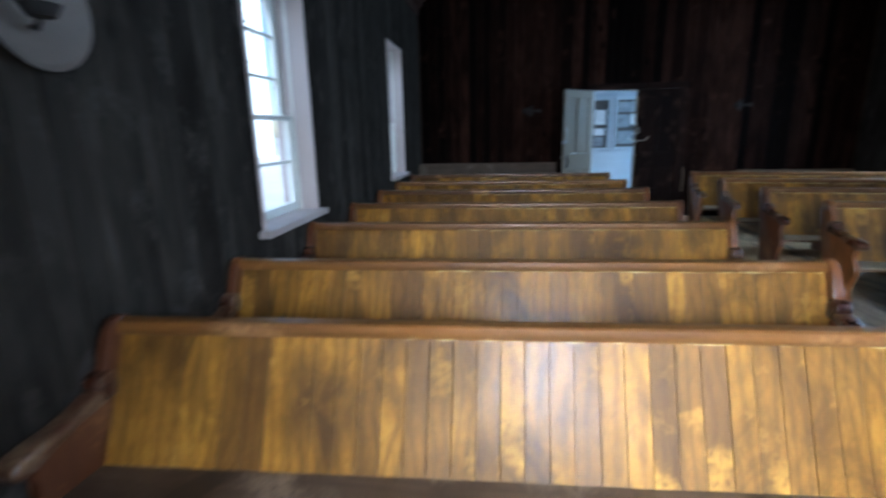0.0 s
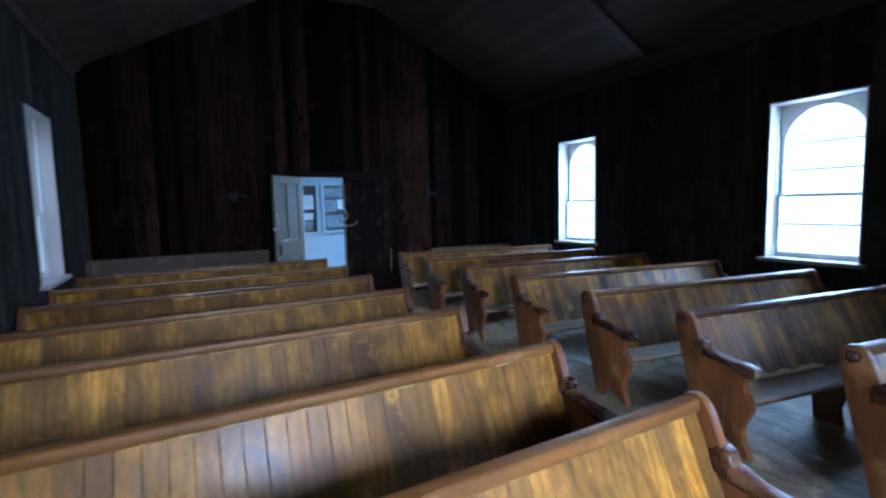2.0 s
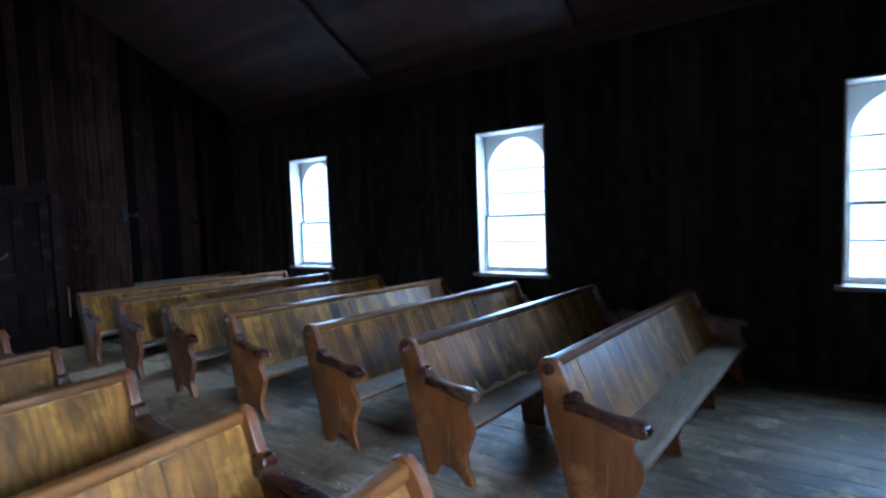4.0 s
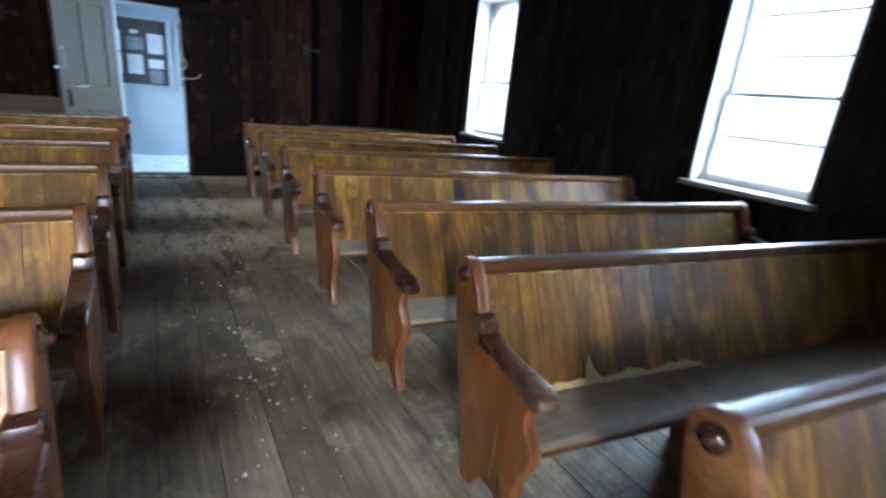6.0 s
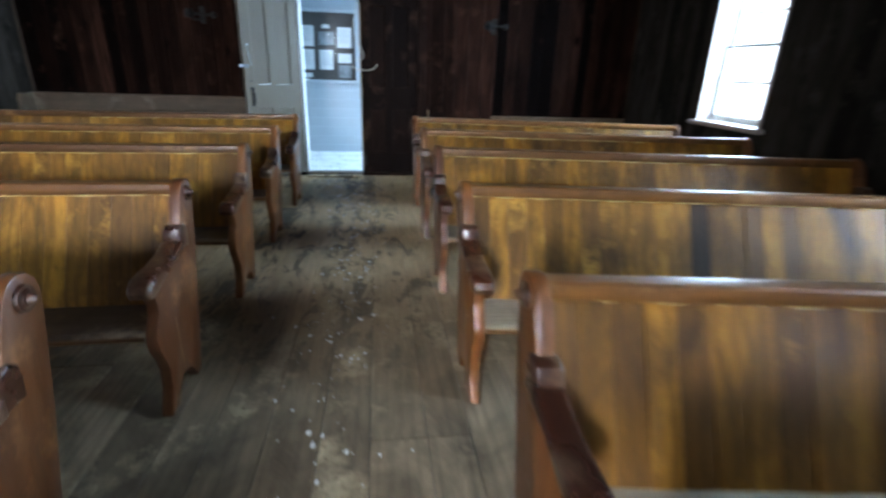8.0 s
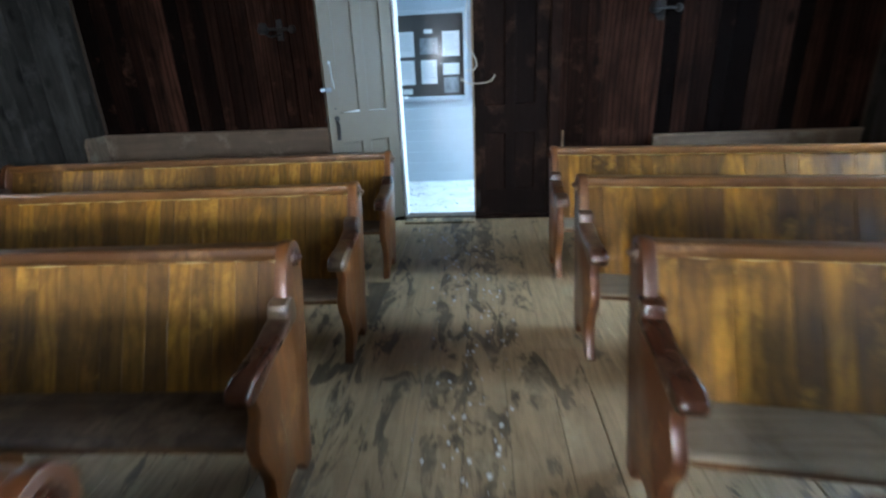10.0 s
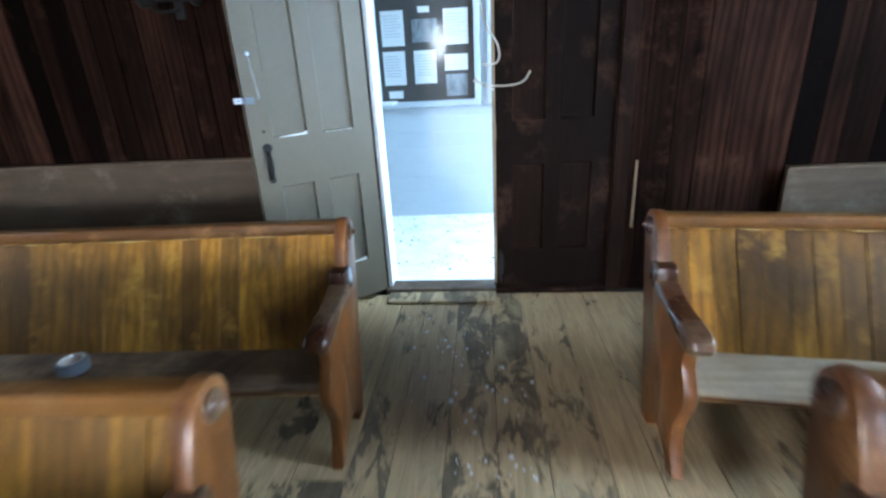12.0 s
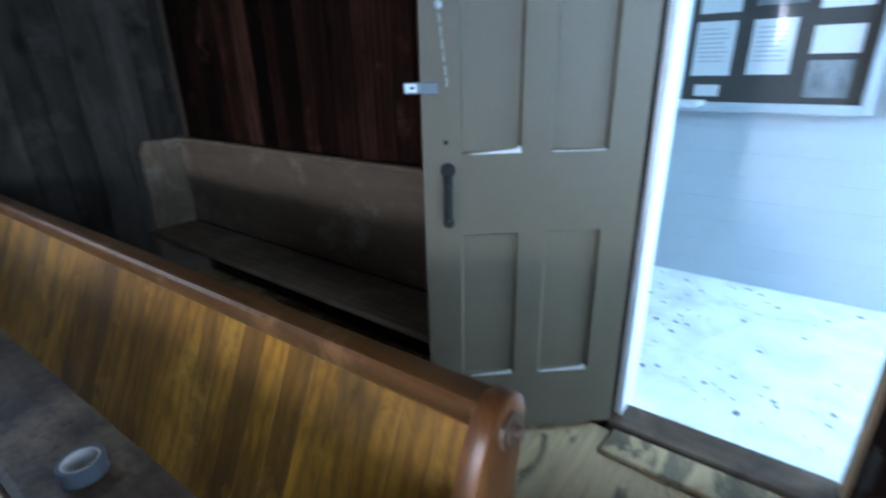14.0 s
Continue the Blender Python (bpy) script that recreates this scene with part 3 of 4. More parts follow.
panel_slivers(leaf_open, LEAF_W)
leaf_shut = panel_leaf("door_2", LEAF_X1 - DOOR_X1 - 0.006, DOOR_TOP - 0.04, M_DOOR_BROWN, "closed dark brown four-panel door leaf")
leaf_shut.matrix_world = pose(DOOR_X1 + 0.004, 0.025, 0.036)
part("edge_bead", new_box(0.0, 0.018, -0.03, -0.02, 0.02, 2.0), M_BARE, leaf_shut, "worn pale edge of the closed leaf")

# ---- pews ----
END_PROFILE = [(0.13, 0.0), (0.105, 0.10), (0.055, 0.30), (0.0, 0.50), (-0.035, 0.66), (-0.056, 0.76), (-0.062, 0.80), (-0.052, 0.832),
               (-0.030, 0.853), (0.0, 0.86), (0.030, 0.853), (0.054, 0.832), (0.074, 0.80), (0.096, 0.75), (0.118, 0.69), (0.14, 0.62),
               (0.22, 0.60), (0.36, 0.565), (0.47, 0.54), (0.485, 0.50), (0.47, 0.465), (0.475, 0.43), (0.51, 0.39), (0.53, 0.35), (0.525, 0.30),
               (0.49, 0.24), (0.465, 0.18), (0.475, 0.10), (0.51, 0.04), (0.525, 0.0), (0.46, 0.0), (0.42, 0.045), (0.35, 0.085), (0.27, 0.085), (0.22, 0.05), (0.195, 0.0)]
ARM_PROFILE = [(0.150, 0.585), (0.150, 0.640), (0.20, 0.632), (0.27, 0.612), (0.35, 0.602), (0.44, 0.600), (0.50, 0.594), (0.535, 0.575), (0.545, 0.550),
               (0.535, 0.528), (0.505, 0.518), (0.46, 0.524), (0.38, 0.548), (0.28, 0.572), (0.20, 0.58)]
SCROLL_PROFILE = [(0.088, 0.590), (0.082, 0.640), (0.086, 0.676), (0.104, 0.690), (0.135, 0.691), (0.158, 0.680), (0.168, 0.655), (0.170, 0.620), (0.165, 0.590)]
# the ends taper: below the backrest they stand a little shallower than they were drawn
END_PROFILE = [(s if s < 0.13 else 0.13 + (s - 0.13) * 0.86, z) for s, z in END_PROFILE]
ARM_PROFILE = [(0.15 + (s - 0.15) * 0.9, z) for s, z in ARM_PROFILE]
BOARD_W = 0.083


def pew(sign, length, skew, label, seat_wood, seat_label):
    """A long pew: u runs from the aisle end to the wall, s forwards, z up. skew: how far the bank slants forwards per metre."""
    top = new("pew")
    tagged(top, label, "pew", "rows of pews")

    def at(u, s, z):
        return (sign * u, -s - skew * u, z)
    T = 0.046
    for u0, out in ((0.0, -1), (length - T, 1)):
        e = part("end_panel", extrude_outline(END_PROFILE, lambda s, z, w, a=u0: at(a + w, s, z), T, 0.007), M_PEW_END, top, "shaped red-brown end panel", True)
        bm = bmesh.new()
        u = 0.0 if out < 0 else length
        cyl(bm, at(u + out * -0.004, 0.004, 0.80), at(u + out * 0.009, 0.004, 0.80), 0.036, 0.033, 20)
        cyl(bm, at(u + out * 0.009, 0.004, 0.80), at(u + out * 0.014, 0.004, 0.80), 0.024, 0.020, 16)
        ball(bm, at(u + out * 0.016, 0.004, 0.80), 0.014)
        part("boss", bm, M_ARM, e, "small turned wooden boss")
        joint = [(0.305, 0.36), (0.308, 0.36), (0.300, 0.12), (0.297, 0.12)]
        part("glue_joint", extrude_outline(joint, lambda s, z, w, a=u - 0.001: at(a + w, s, z), 0.002), M_BARE, e, "pale open glue joint")
        a0 = u0 - 0.019
        arm = part("armrest", extrude_outline(ARM_PROFILE, lambda s, z, w, a=a0: at(a + w, s, z), T + 0.038, 0.018, 4), M_ARM, top, "dark varnished scrolled armrest", True)
        part("scroll_block", extrude_outline(SCROLL_PROFILE, lambda s, z, w, a=a0: at(a + 0.006 + w, s, z), T + 0.026, 0.010, 3), M_ARM, arm, "dark scrolled block at the backrest", True)
    rail = [(-0.030, 0.795), (-0.034, 0.838), (-0.028, 0.846), (0.0, 0.850), (0.026, 0.847), (0.034, 0.840), (0.036, 0.826), (0.036, 0.806), (0.030, 0.797)]
    part("top_rail", extrude_outline(rail, lambda s, z, w: at(T - 0.003 + w, s, z), length - 2 * T + 0.006), M_PEW_RAIL, top, "red-brown rounded top rail", True)
    seat = [(0.16, 0.335), (0.16, 0.366), (0.45, 0.376), (0.470, 0.370), (0.476, 0.355), (0.466, 0.344), (0.45, 0.340)]
    part("seat", extrude_outline(seat, lambda s, z, w: at(T - 0.002 + w, s, z), length - 2 * T + 0.004), seat_wood, top, seat_label)
    edge = [(0.4755, 0.347), (0.4755, 0.366), (0.480, 0.364), (0.480, 0.349)]
    part("seat_edge", extrude_outline(edge, lambda s, z, w: at(T + w, s, z), length - 2 * T), M_PEW_RAIL, top, "orange-brown rubbed seat edge")
    back_rail = [(0.10, 0.33), (0.10, 0.39), (0.155, 0.39), (0.155, 0.33)]
    part("lower_rail", extrude_outline(back_rail, lambda s, z, w: at(T + w, s, z), length - 2 * T), M_PEW_END, top)
    sup = [(0.20, 0.0), (0.18, 0.20), (0.16, 0.334), (0.42, 0.334), (0.39, 0.22), (0.36, 0.12), (0.38, 0.0)]
    for f in (0.36, 0.70):
        part("seat_support", extrude_outline(sup, lambda s, z, w, a=length * f: at(a + w, s, z), 0.04, 0.004, 1), M_PEW_END, top)
    # pale rubbed line where the boards meet the rail
    rub = random.Random(int(length * 1000))
    bm = bmesh.new()
    prev = None
    for i in range(40):
        uu = T + 0.01 + i * min(1.9, length - 2 * T - 0.04) / 39
        z0 = 0.7935 - rub.uniform(0.001, 0.006) * (0.3 if rub.random() < 0.35 else 1.0)
        pair = [bm.verts.new(at(uu, 0.012 + (0.80 - z) / 0.431 * 0.193 + 0.0025, z)) for z in (z0, 0.7945)]
        if prev:
            bm.faces.new((prev[0], pair[0], pair[1], prev[1]))
        prev = pair
    part("rubbed_line", bm, M_PEEL, top, "pale rubbed line under the top rail")
    # tongued back boards, sharing one mesh
    face = [(-0.010, 0.80), (0.012, 0.80), (0.205, 0.369), (0.18, 0.369)]
    me = mesh_of("board", extrude_outline(face, lambda s, z, w: at(w, s, z), BOARD_W - 0.0015, 0.0012, 1), M_PEW_BOARD)
    u = T
    while u < length - T - 0.02:
        if u + BOARD_W > length - T:
            break
        b = new("board", me)
        b.parent = top
        b.location = (sign * u, -skew * u + random.uniform(-0.0015, 0.0015), 0)
        u += BOARD_W
    gap = length - T - u
    if gap > 0.006:
        part("board", extrude_outline(face, lambda s, z, w, a=u: at(a + w, s, z), gap), M_PEW_BOARD, top)
    return top


LEFT_X, RIGHT_X = -0.578, 0.618
LEFT_LEN, RIGHT_LEN = -XL + LEFT_X - 0.02, 2.82
LEFT_Y = [-1.08, -2.165, -3.16, -4.22, -5.25, -6.32, -7.18]
RIGHT_Y = [-1.09, -2.13, -3.17, -4.25, -5.30, -6.23, -7.185]
LEFT_SKEW, RIGHT_SKEW = 0.03, 0.125
PEW_LABEL = "long amber board-backed pew with red-brown scrolled ends"
left_first = pew(-1, LEFT_LEN, LEFT_SKEW, PEW_LABEL, M_SEAT_BROWN, "dark brown stained wooden seat")
left_first.matrix_world = pose(LEFT_X, LEFT_Y[0], 0)
pews_left = [left_first] + [copy_thing(left_first, pose(LEFT_X, y, 0)) for y in LEFT_Y[1:]]
right_first = pew(1, RIGHT_LEN, RIGHT_SKEW, PEW_LABEL, M_SEAT, "worn greyish bare wooden seat")
right_first.matrix_world = pose(RIGHT_X, RIGHT_Y[0], 0)
pews_right = [right_first] + [copy_thing(right_first, pose(RIGHT_X, y, 0)) for y in RIGHT_Y[1:]]
for p in pews_left[1:] + pews_right[1:]:
    p.rotation_euler[2] += radians(random.uniform(-0.25, 0.25))


# ---- wall benches ----
def wall_bench(x0, x1, back_z, end_left, label):
    top = new("wall_bench")
    tagged(top, label, "bench")
    bm = new_box(x0, x1, -0.075, -0.045, 0.375, back_z, 0.004)
    part("back_plank", bm, M_BENCH, top)
    part("top_cap", new_box(x0, x1, -0.085, -0.04, back_z, back_z + 0.02, 0.005), M_BENCH, top)
    part("seat", new_box(x0, x1, -0.39, -0.076, 0.34, 0.372, 0.006), M_BENCH, top, "worn grey plank seat")
    for x in (x0, x1 - 0.035):
        out = [(0.05, 0.0), (0.05, 0.338), (0.37, 0.338), (0.35, 0.20), (0.32, 0.10), (0.34, 0.0)]
        part("leg_board", extrude_outline(out, lambda s, z, w, a=x: (a + w, -s, z), 0.035), M_BENCH, top)
    if end_left:
        out = [(0.076, 0.373), (0.076, back_z + 0.015), (0.30, back_z + 0.015), (0.33, back_z - 0.05), (0.35, 0.373)]
        part("end_board", extrude_outline(out, lambda s, z, w: (x0 + w, -s, z), 0.028), M_BENCH, top)
    return top


wall_bench(XL + 0.004, -1.27, 0.93, True, "bare grey-brown wall bench with a plank back")
wall_bench(1.70, XR - 0.03, 0.765, False, "plain grey-brown wall bench against dark boards")


# ---- door hardware ----
def door_hardware():
    W = LEAF_W
    f = 0.021
    def loc(ob):
        ob.parent = leaf_open
        return ob
    bm = bmesh.new()
    box(bm, W - 0.04, W + 0.05, f + 0.001, f + 0.005, 1.243, 1.275, 0.004)
    cyl(bm, (W - 0.035, f + 0.006, 1.2575), (W - 0.035, f + 0.02, 1.2575), 0.01)
    h = loc(part("hasp", bm, M_STEEL, None, "steel hasp plate"))
    bm = bmesh.new()
    box(bm, W - 0.05, W - 0.002, f + 0.006, f + 0.016, 1.24, 1.275, 0.003)
    part("hasp_staple", bm, M_STEEL, h)
    bm = bmesh.new()
    box(bm, W + 0.012, W + 0.046, f + 0.005, f + 0.0065, 1.247, 1.271, 0.0005)
    tip = part("hasp_tip", bm, M_CHAIN, h, "bright rubbed end of the hasp")
    bm = bmesh.new()
    box(bm, W + 0.018, W + 0.032, f + 0.0065, f + 0.0072, 1.256, 1.263)
    part("slot", bm, M_IRON, tip, "dark slot")
    n = 12
    bm = bmesh.new()
    for i in range(n):
        z = 1.46 - i * 0.017
        m = Matrix.Translation((W - 0.055 - 0.0018 * i, f + 0.006, z)) @ Matrix.Rotation(radians(90 * (i % 2)), 4, 'Z') @ Matrix.Diagonal((1, 0.4, 1.5, 1))
        bmesh.ops.create_cone(bm, cap_ends=False, segments=8, radius1=0.0085, radius2=0.0085, depth=0.006, matrix=m @ Matrix.Rotation(radians(90), 4, 'X'))
    ball(bm, (W - 0.055, f + 0.004, 1.475), 0.012, (1, 0.5, 1))
    loc(part("chain", bm, M_CHAIN, None, "small steel chain"))
    bm = bmesh.new()
    cyl(bm, (W - 0.075, f - 0.004, 1.015), (W - 0.075, f + 0.006, 1.015), 0.024)
    box(bm, W - 0.09, W - 0.06, f - 0.002, f + 0.006, 0.85, 1.01, 0.004)
    cyl(bm, (W - 0.075, f - 0.004, 0.845), (W - 0.075, f + 0.006, 0.845), 0.018)
    plate = loc(part("handle_plate", bm, M_IRON, None, "dark iron handle plate"))
    b2 = bmesh.new()
    pts = [(W - 0.075, f + 0.006, 0.99), (W - 0.075, f + 0.035, 0.97), (W - 0.075, f + 0.04, 0.92), (W - 0.075, f + 0.03, 0.87), (W - 0.075, f + 0.006, 0.855)]
    for a, b in zip(pts, pts[1:]):
        cyl(b2, a, b, 0.008)
    part("pull", b2, M_IRON, plate)
    bm = bmesh.new()
    cyl(bm, (W - 0.07, f - 0.002, 1.10), (W - 0.07, f + 0.003, 1.10), 0.008)
    loc(part("keyhole", bm, M_IRON, None, "small dark keyhole"))
    bm = bmesh.new()
    cyl(bm, (W - 0.03, -f - 0.04, 1.0), (W - 0.03, -f, 1.0), 0.008)
    ball(bm, (W - 0.03, -f - 0.055, 1.0), 0.026)
    loc(part("knob", bm, M_IRON, None, "dark round door knob"))
    # bolt at the foot of the closed leaf, and a pale torn edge at its lock
    bm = bmesh.new()
    box(bm, 0.02, 0.06, -0.03, -0.021, 0.08, 0.22, 0.003)
    cyl(bm, (0.04, -0.036, 0.03), (0.04, -0.036, 0.25), 0.007)
    b = part("bolt", bm, M_IRON, leaf_shut, "dark iron foot bolt")
    bm = bmesh.new()
    box(bm, -0.002, 0.022, -0.036, -0.0305, 0.95, 1.05, 0.004)
    part("torn_edge", bm, M_BARE, leaf_shut, "splintered pale lock edge")


door_hardware()

# loose cream cables by the doorway
tagged(tube("cable", [(0.03, -0.012, 2.12), (0.0, -0.03, 1.95), (-0.03, -0.05, 1.78), (-0.02, -0.05, 1.70), (0.012, -0.05, 1.60), (0.07, -0.05, 1.50), (0.07, -0.05, 1.43), (0.03, -0.05, 1.41), (-0.02, -0.045, 1.415)], 0.006, M_CABLE),
       "loose cream cable hanging beside the doorway", "cable")
tagged(tube("cable", [(-0.06, -0.03, 1.35), (-0.03, -0.05, 1.31), (0.06, -0.06, 1.297), (0.14, -0.065, 1.297), (0.21, -0.075, 1.318), (0.245, -0.08, 1.368)], 0.006, M_CABLE),
       "short cream cable end sticking out by the doorway", "cable")
tagged(tube("cable", [(-0.07, -0.03, 1.33), (0.0, -0.06, 1.30), (0.045, -0.075, 1.275)], 0.005, M_CABLE),
       "stub of cream cable beside the doorway", "cable")
tagged(part("batten", new_box(0.874, 0.890, -0.012, -0.001, 0.42, 0.84, 0.003), M_BARE), "short pale bare batten on the dark wall", "batten")
tagged(part("threshold_board", new_box(-0.66, 0.04, -0.20, -0.055, 0.0, 0.02, 0.006), M_FLOOR), "worn plank lying before the door sill", "board")


# corner beads where the end wall meets the side walls
for nm, cx in (("trim_corner_west", XL + 0.012), ("trim_corner_east", XR - 0.012)):
    structure(part(nm, new_box(cx - 0.011, cx + 0.011, -0.024, -0.001, 0.0, WALL_H - 0.17, 0.006, 2), M_BEAD), "thin brown wooden corner bead", "trim")


# ---- wall lamps ----
def wall_lamp(m, big):
    top = new("wall_lamp")
    tagged(top, "old wall lamp bracket with a round tin reflector" if big else "dark iron wall lamp bracket on brown boards", "wall lamp")
    bm = bmesh.new()
    box(bm, -0.03, 0.03, 0, 0.012, -0.09, 0.09, 0.005)
    part("wall_plate", bm, M_IRON, top)
    bm = bmesh.new()
    for a, b in (((0, 0.01, -0.04), (0.06, 0.09, -0.06)), ((0.06, 0.09, -0.06), (0.10, 0.15, -0.03))):
        cyl(bm, a, b, 0.008)
    cyl(bm, (0.10, 0.15, -0.04), (0.10, 0.15, -0.005), 0.035, 0.055)
    part("bracket_arm", bm, M_IRON, top)
    if big:
        bm = bmesh.new()
        rings = []
        for r, d in ((0.0, 0.02), (0.08, 0.022), (0.15, 0.032), (0.19, 0.05), (0.195, 0.052), (0.19, 0.045), (0.0, 0.014)):
            rings.append([bm.verts.new((r * math.cos(a), d, 0.02 + r * math.sin(a))) for a in [2 * math.pi * i / 32 for i in range(32)]] if r else [bm.verts.new((0, d, 0.02))])
        for a, b in zip(rings, rings[1:]):
            for i in range(32):
                j = (i + 1) % 32
                if len(a) == 1:
                    bm.faces.new((a[0], b[i], b[j]))
                elif len(b) == 1:
                    bm.faces.new((a[j], a[i], b[0]))
                else:
                    bm.faces.new((a[i], b[i], b[j], a[j]))
        bmesh.ops.recalc_face_normals(bm, faces=bm.faces)
        part("reflector", bm, M_TIN, top, "dull round tin reflector", True)
    else:
        bm = bmesh.new()
        cyl(bm, (0.10, 0.15, -0.005), (0.10, 0.15, 0.05), 0.05, 0.03)
        cyl(bm, (-0.13, 0.05, 0.0), (0.10, 0.15, 0.0), 0.012)
        ball(bm, (-0.13, 0.05, 0.0), 0.035)
        part("lamp_font", bm, M_IRON, top)
    top.matrix_world = m
    return top


wall_lamp(pose(1.68, -0.002, 1.84, 0, 0, 180), False)
wall_lamp(pose(-1.72, -0.002, 1.83, 0, 0, 180), False)
wall_lamp(pose(XL + 0.002, -7.36, 1.89, 0, 0, -90), True)


# ---- porch fittings ----
def display_case(x0, x1, z0, z1, sheets, label):
    top = new("display_case")
    tagged(top, label, "display case")
    y = VEST_Y - 0.001
    f = 0.05
    part("backing", new_box(x0 + 0.01, x1 - 0.01, y - 0.02, y, z0 + 0.01, z1 - 0.01), M_CORK, top, "dark brown backing board")
    for a, b, c, d in ((x0, x0 + f, z0, z1), (x1 - f, x1, z0, z1), (x0 + f, x1 - f, z0, z0 + f), (x0 + f, x1 - f, z1 - f, z1)):
        part("frame", new_box(a, b, y - 0.06, y, c, d, 0.006), M_PORCH, top)
    for kind, a, b, c, d in sheets:
        s = part(kind, new_box(a, b, y - 0.0235, y - 0.0205, c, d), M_PHOTO if kind == "photo" else M_PAPER, top)
        if kind == "paper":
            n = int((d - c) / 0.03)
            bm = bmesh.new()
            for i in range(1, n):
                z = d - 0.02 - i * 0.024
                if z < c + 0.02:
                    break
                box(bm, a + 0.02, b - 0.02 - random.uniform(0, 0.05), y - 0.0245, y - 0.0238, z, z + 0.007)
            if len(bm.verts):
                part("text_lines", bm, M_INK, s, "faint unreadable grey text lines")
            else:
                bm.free()
    bm = bmesh.new()
    bm.faces.new([bm.verts.new(v) for v in ((x0 + f, y - 0.045, z0 + f), (x1 - f, y - 0.045, z0 + f), (x1 - f, y - 0.045, z1 - f), (x0 + f, y - 0.045, z1 - f))])
    g = part("glass", bm, M_CASE_GLASS, top, "clear glass front")
    g.visible_shadow = False
    return top


display_case(-0.985, -0.035, 1.075, 2.12, [
    ("paper", -0.894, -0.693, 1.60, 1.886), ("photo", -0.623, -0.40, 1.623, 1.808), ("paper", -0.344, -0.13, 1.591, 1.876), ("card", -0.564, -0.462, 1.858, 1.906),
    ("paper", -0.898, -0.70, 1.272, 1.558), ("paper", -0.62, -0.422, 1.276, 1.556), ("card", -0.346, -0.14, 1.377, 1.511), ("card", -0.868, -0.74, 1.158, 1.222),
    ("photo", -0.34, -0.15, 1.16, 1.345)], "glazed display case with papers on a dark board")
display_case(0.03, 0.58, 1.09, 2.12, [
    ("photo", 0.10, 0.51, 1.83, 2.03), ("photo", 0.10, 0.33, 1.53, 1.78), ("card", 0.36, 0.50, 1.58, 1.78), ("photo", 0.11, 0.49, 1.20, 1.46)],
    "glazed display case with grey pictures")
tagged(part("shelf", new_box(-1.249, -0.79, 1.36, VEST_Y - 0.062, 1.115, 1.14, 0.006), M_JAMB), "small white painted shelf on the porch wall", "shelf")


# ---- small things ----
def tape_roll(x, y, z):
    top = new("tape_roll")
    tagged(top, "grey roll of cloth tape lying on a pew seat", "tape roll")
    for pn, ro, ri, mat in (("tape", 0.055, 0.0455, M_TAPE), ("core", 0.0452, 0.040, M_CARD)):
        bm = bmesh.new()
        n = 28
        ring = [[bm.verts.new((r * math.cos(2 * math.pi * i / n), r * math.sin(2 * math.pi * i / n), h)) for i in range(n)] for r, h in ((ro, 0.001), (ro, 0.048), (ri, 0.048), (ri, 0.001))]
        for k in range(4):
            a, b = ring[k], ring[(k + 1) % 4]
            for i in range(n):
                bm.faces.new((a[i], a[(i + 1) % n], b[(i + 1) % n], b[i]))
        bmesh.ops.recalc_face_normals(bm, faces=bm.faces)
        part(pn, bm, mat, top)
    top.location = (x, y, z)


tape_roll(-1.637, -1.445, 0.374)

# peeled strip along the foot of one backrest
bm = bmesh.new()
k = 32
lower, upper = [], []
rs = random.Random(4)
for i in range(k):
    u = 0.27 + i * 0.027
    z1 = 0.396 + 0.007 * math.sin(i * 0.55) + rs.uniform(-0.006, 0.010) - (0.025 if i in (0, k - 1) else 0.0)
    if i in (8, 9):
        z1 += 0.085 if i == 8 else 0.035
    for z, row in ((0.374, lower), (z1, upper)):
        s = 0.012 + (0.80 - z) / 0.431 * 0.193 + 0.004
        row.append(bm.verts.new((u, -s - RIGHT_SKEW * u, z)))
for i in range(k - 1):
    bm.faces.new((lower[i], lower[i + 1], upper[i + 1], upper[i]))
part("peeled_strip", bm, M_PEEL, pews_right[5], "pale peeled strip along the backrest foot")

# one board much darker than the rest
for ob in list(pews_right[3].children):
    if ob.name.startswith("board") and abs(ob.location.x - 1.08) < BOARD_W / 2:
        dark = ob.data.copy()
        dark.materials.clear()
        dark.materials.append(M_BLACK_BOARD)
        ob.data = dark
        tagged(ob, "board darker than its neighbours")


def wood_strip(x0, y0, x1, y1, w, label):
    """A thin pale strip of bare wood lying on the floor, split to a point at one end."""
    a, b = Vector((x0, y0, 0)), Vector((x1, y1, 0))
    side = Vector((-(b - a).y, (b - a).x, 0)).normalized() * w / 2
    bm = bmesh.new()
    ring = [a - side, a.lerp(b, 0.7) - side * 0.9, b - side * 0.2, b + side * 0.3, a.lerp(b, 0.55) + side * 0.8, a + side]
    lo = [bm.verts.new(p + Vector((0, 0, 0.0006))) for p in ring]
    hi = [bm.verts.new(p + Vector((0, 0, 0.0045))) for p in ring]
    bm.faces.new(hi)
    bm.faces.new(lo[::-1])
    for i in range(6):
        bm.faces.new((lo[i], lo[(i + 1) % 6], hi[(i + 1) % 6], hi[i]))
    bmesh.ops.recalc_face_normals(bm, faces=bm.faces)
    tagged(part("wood_strip", bm, M_STRIP), label, "wood strip")


wood_strip(-0.639, -0.822, -0.615, -1.224, 0.05, "pale bare strip of wood lying on the floor")
wood_strip(0.644, -0.826, 0.654, -1.07, 0.035, "short pale splinter lying on the floor behind a pew")


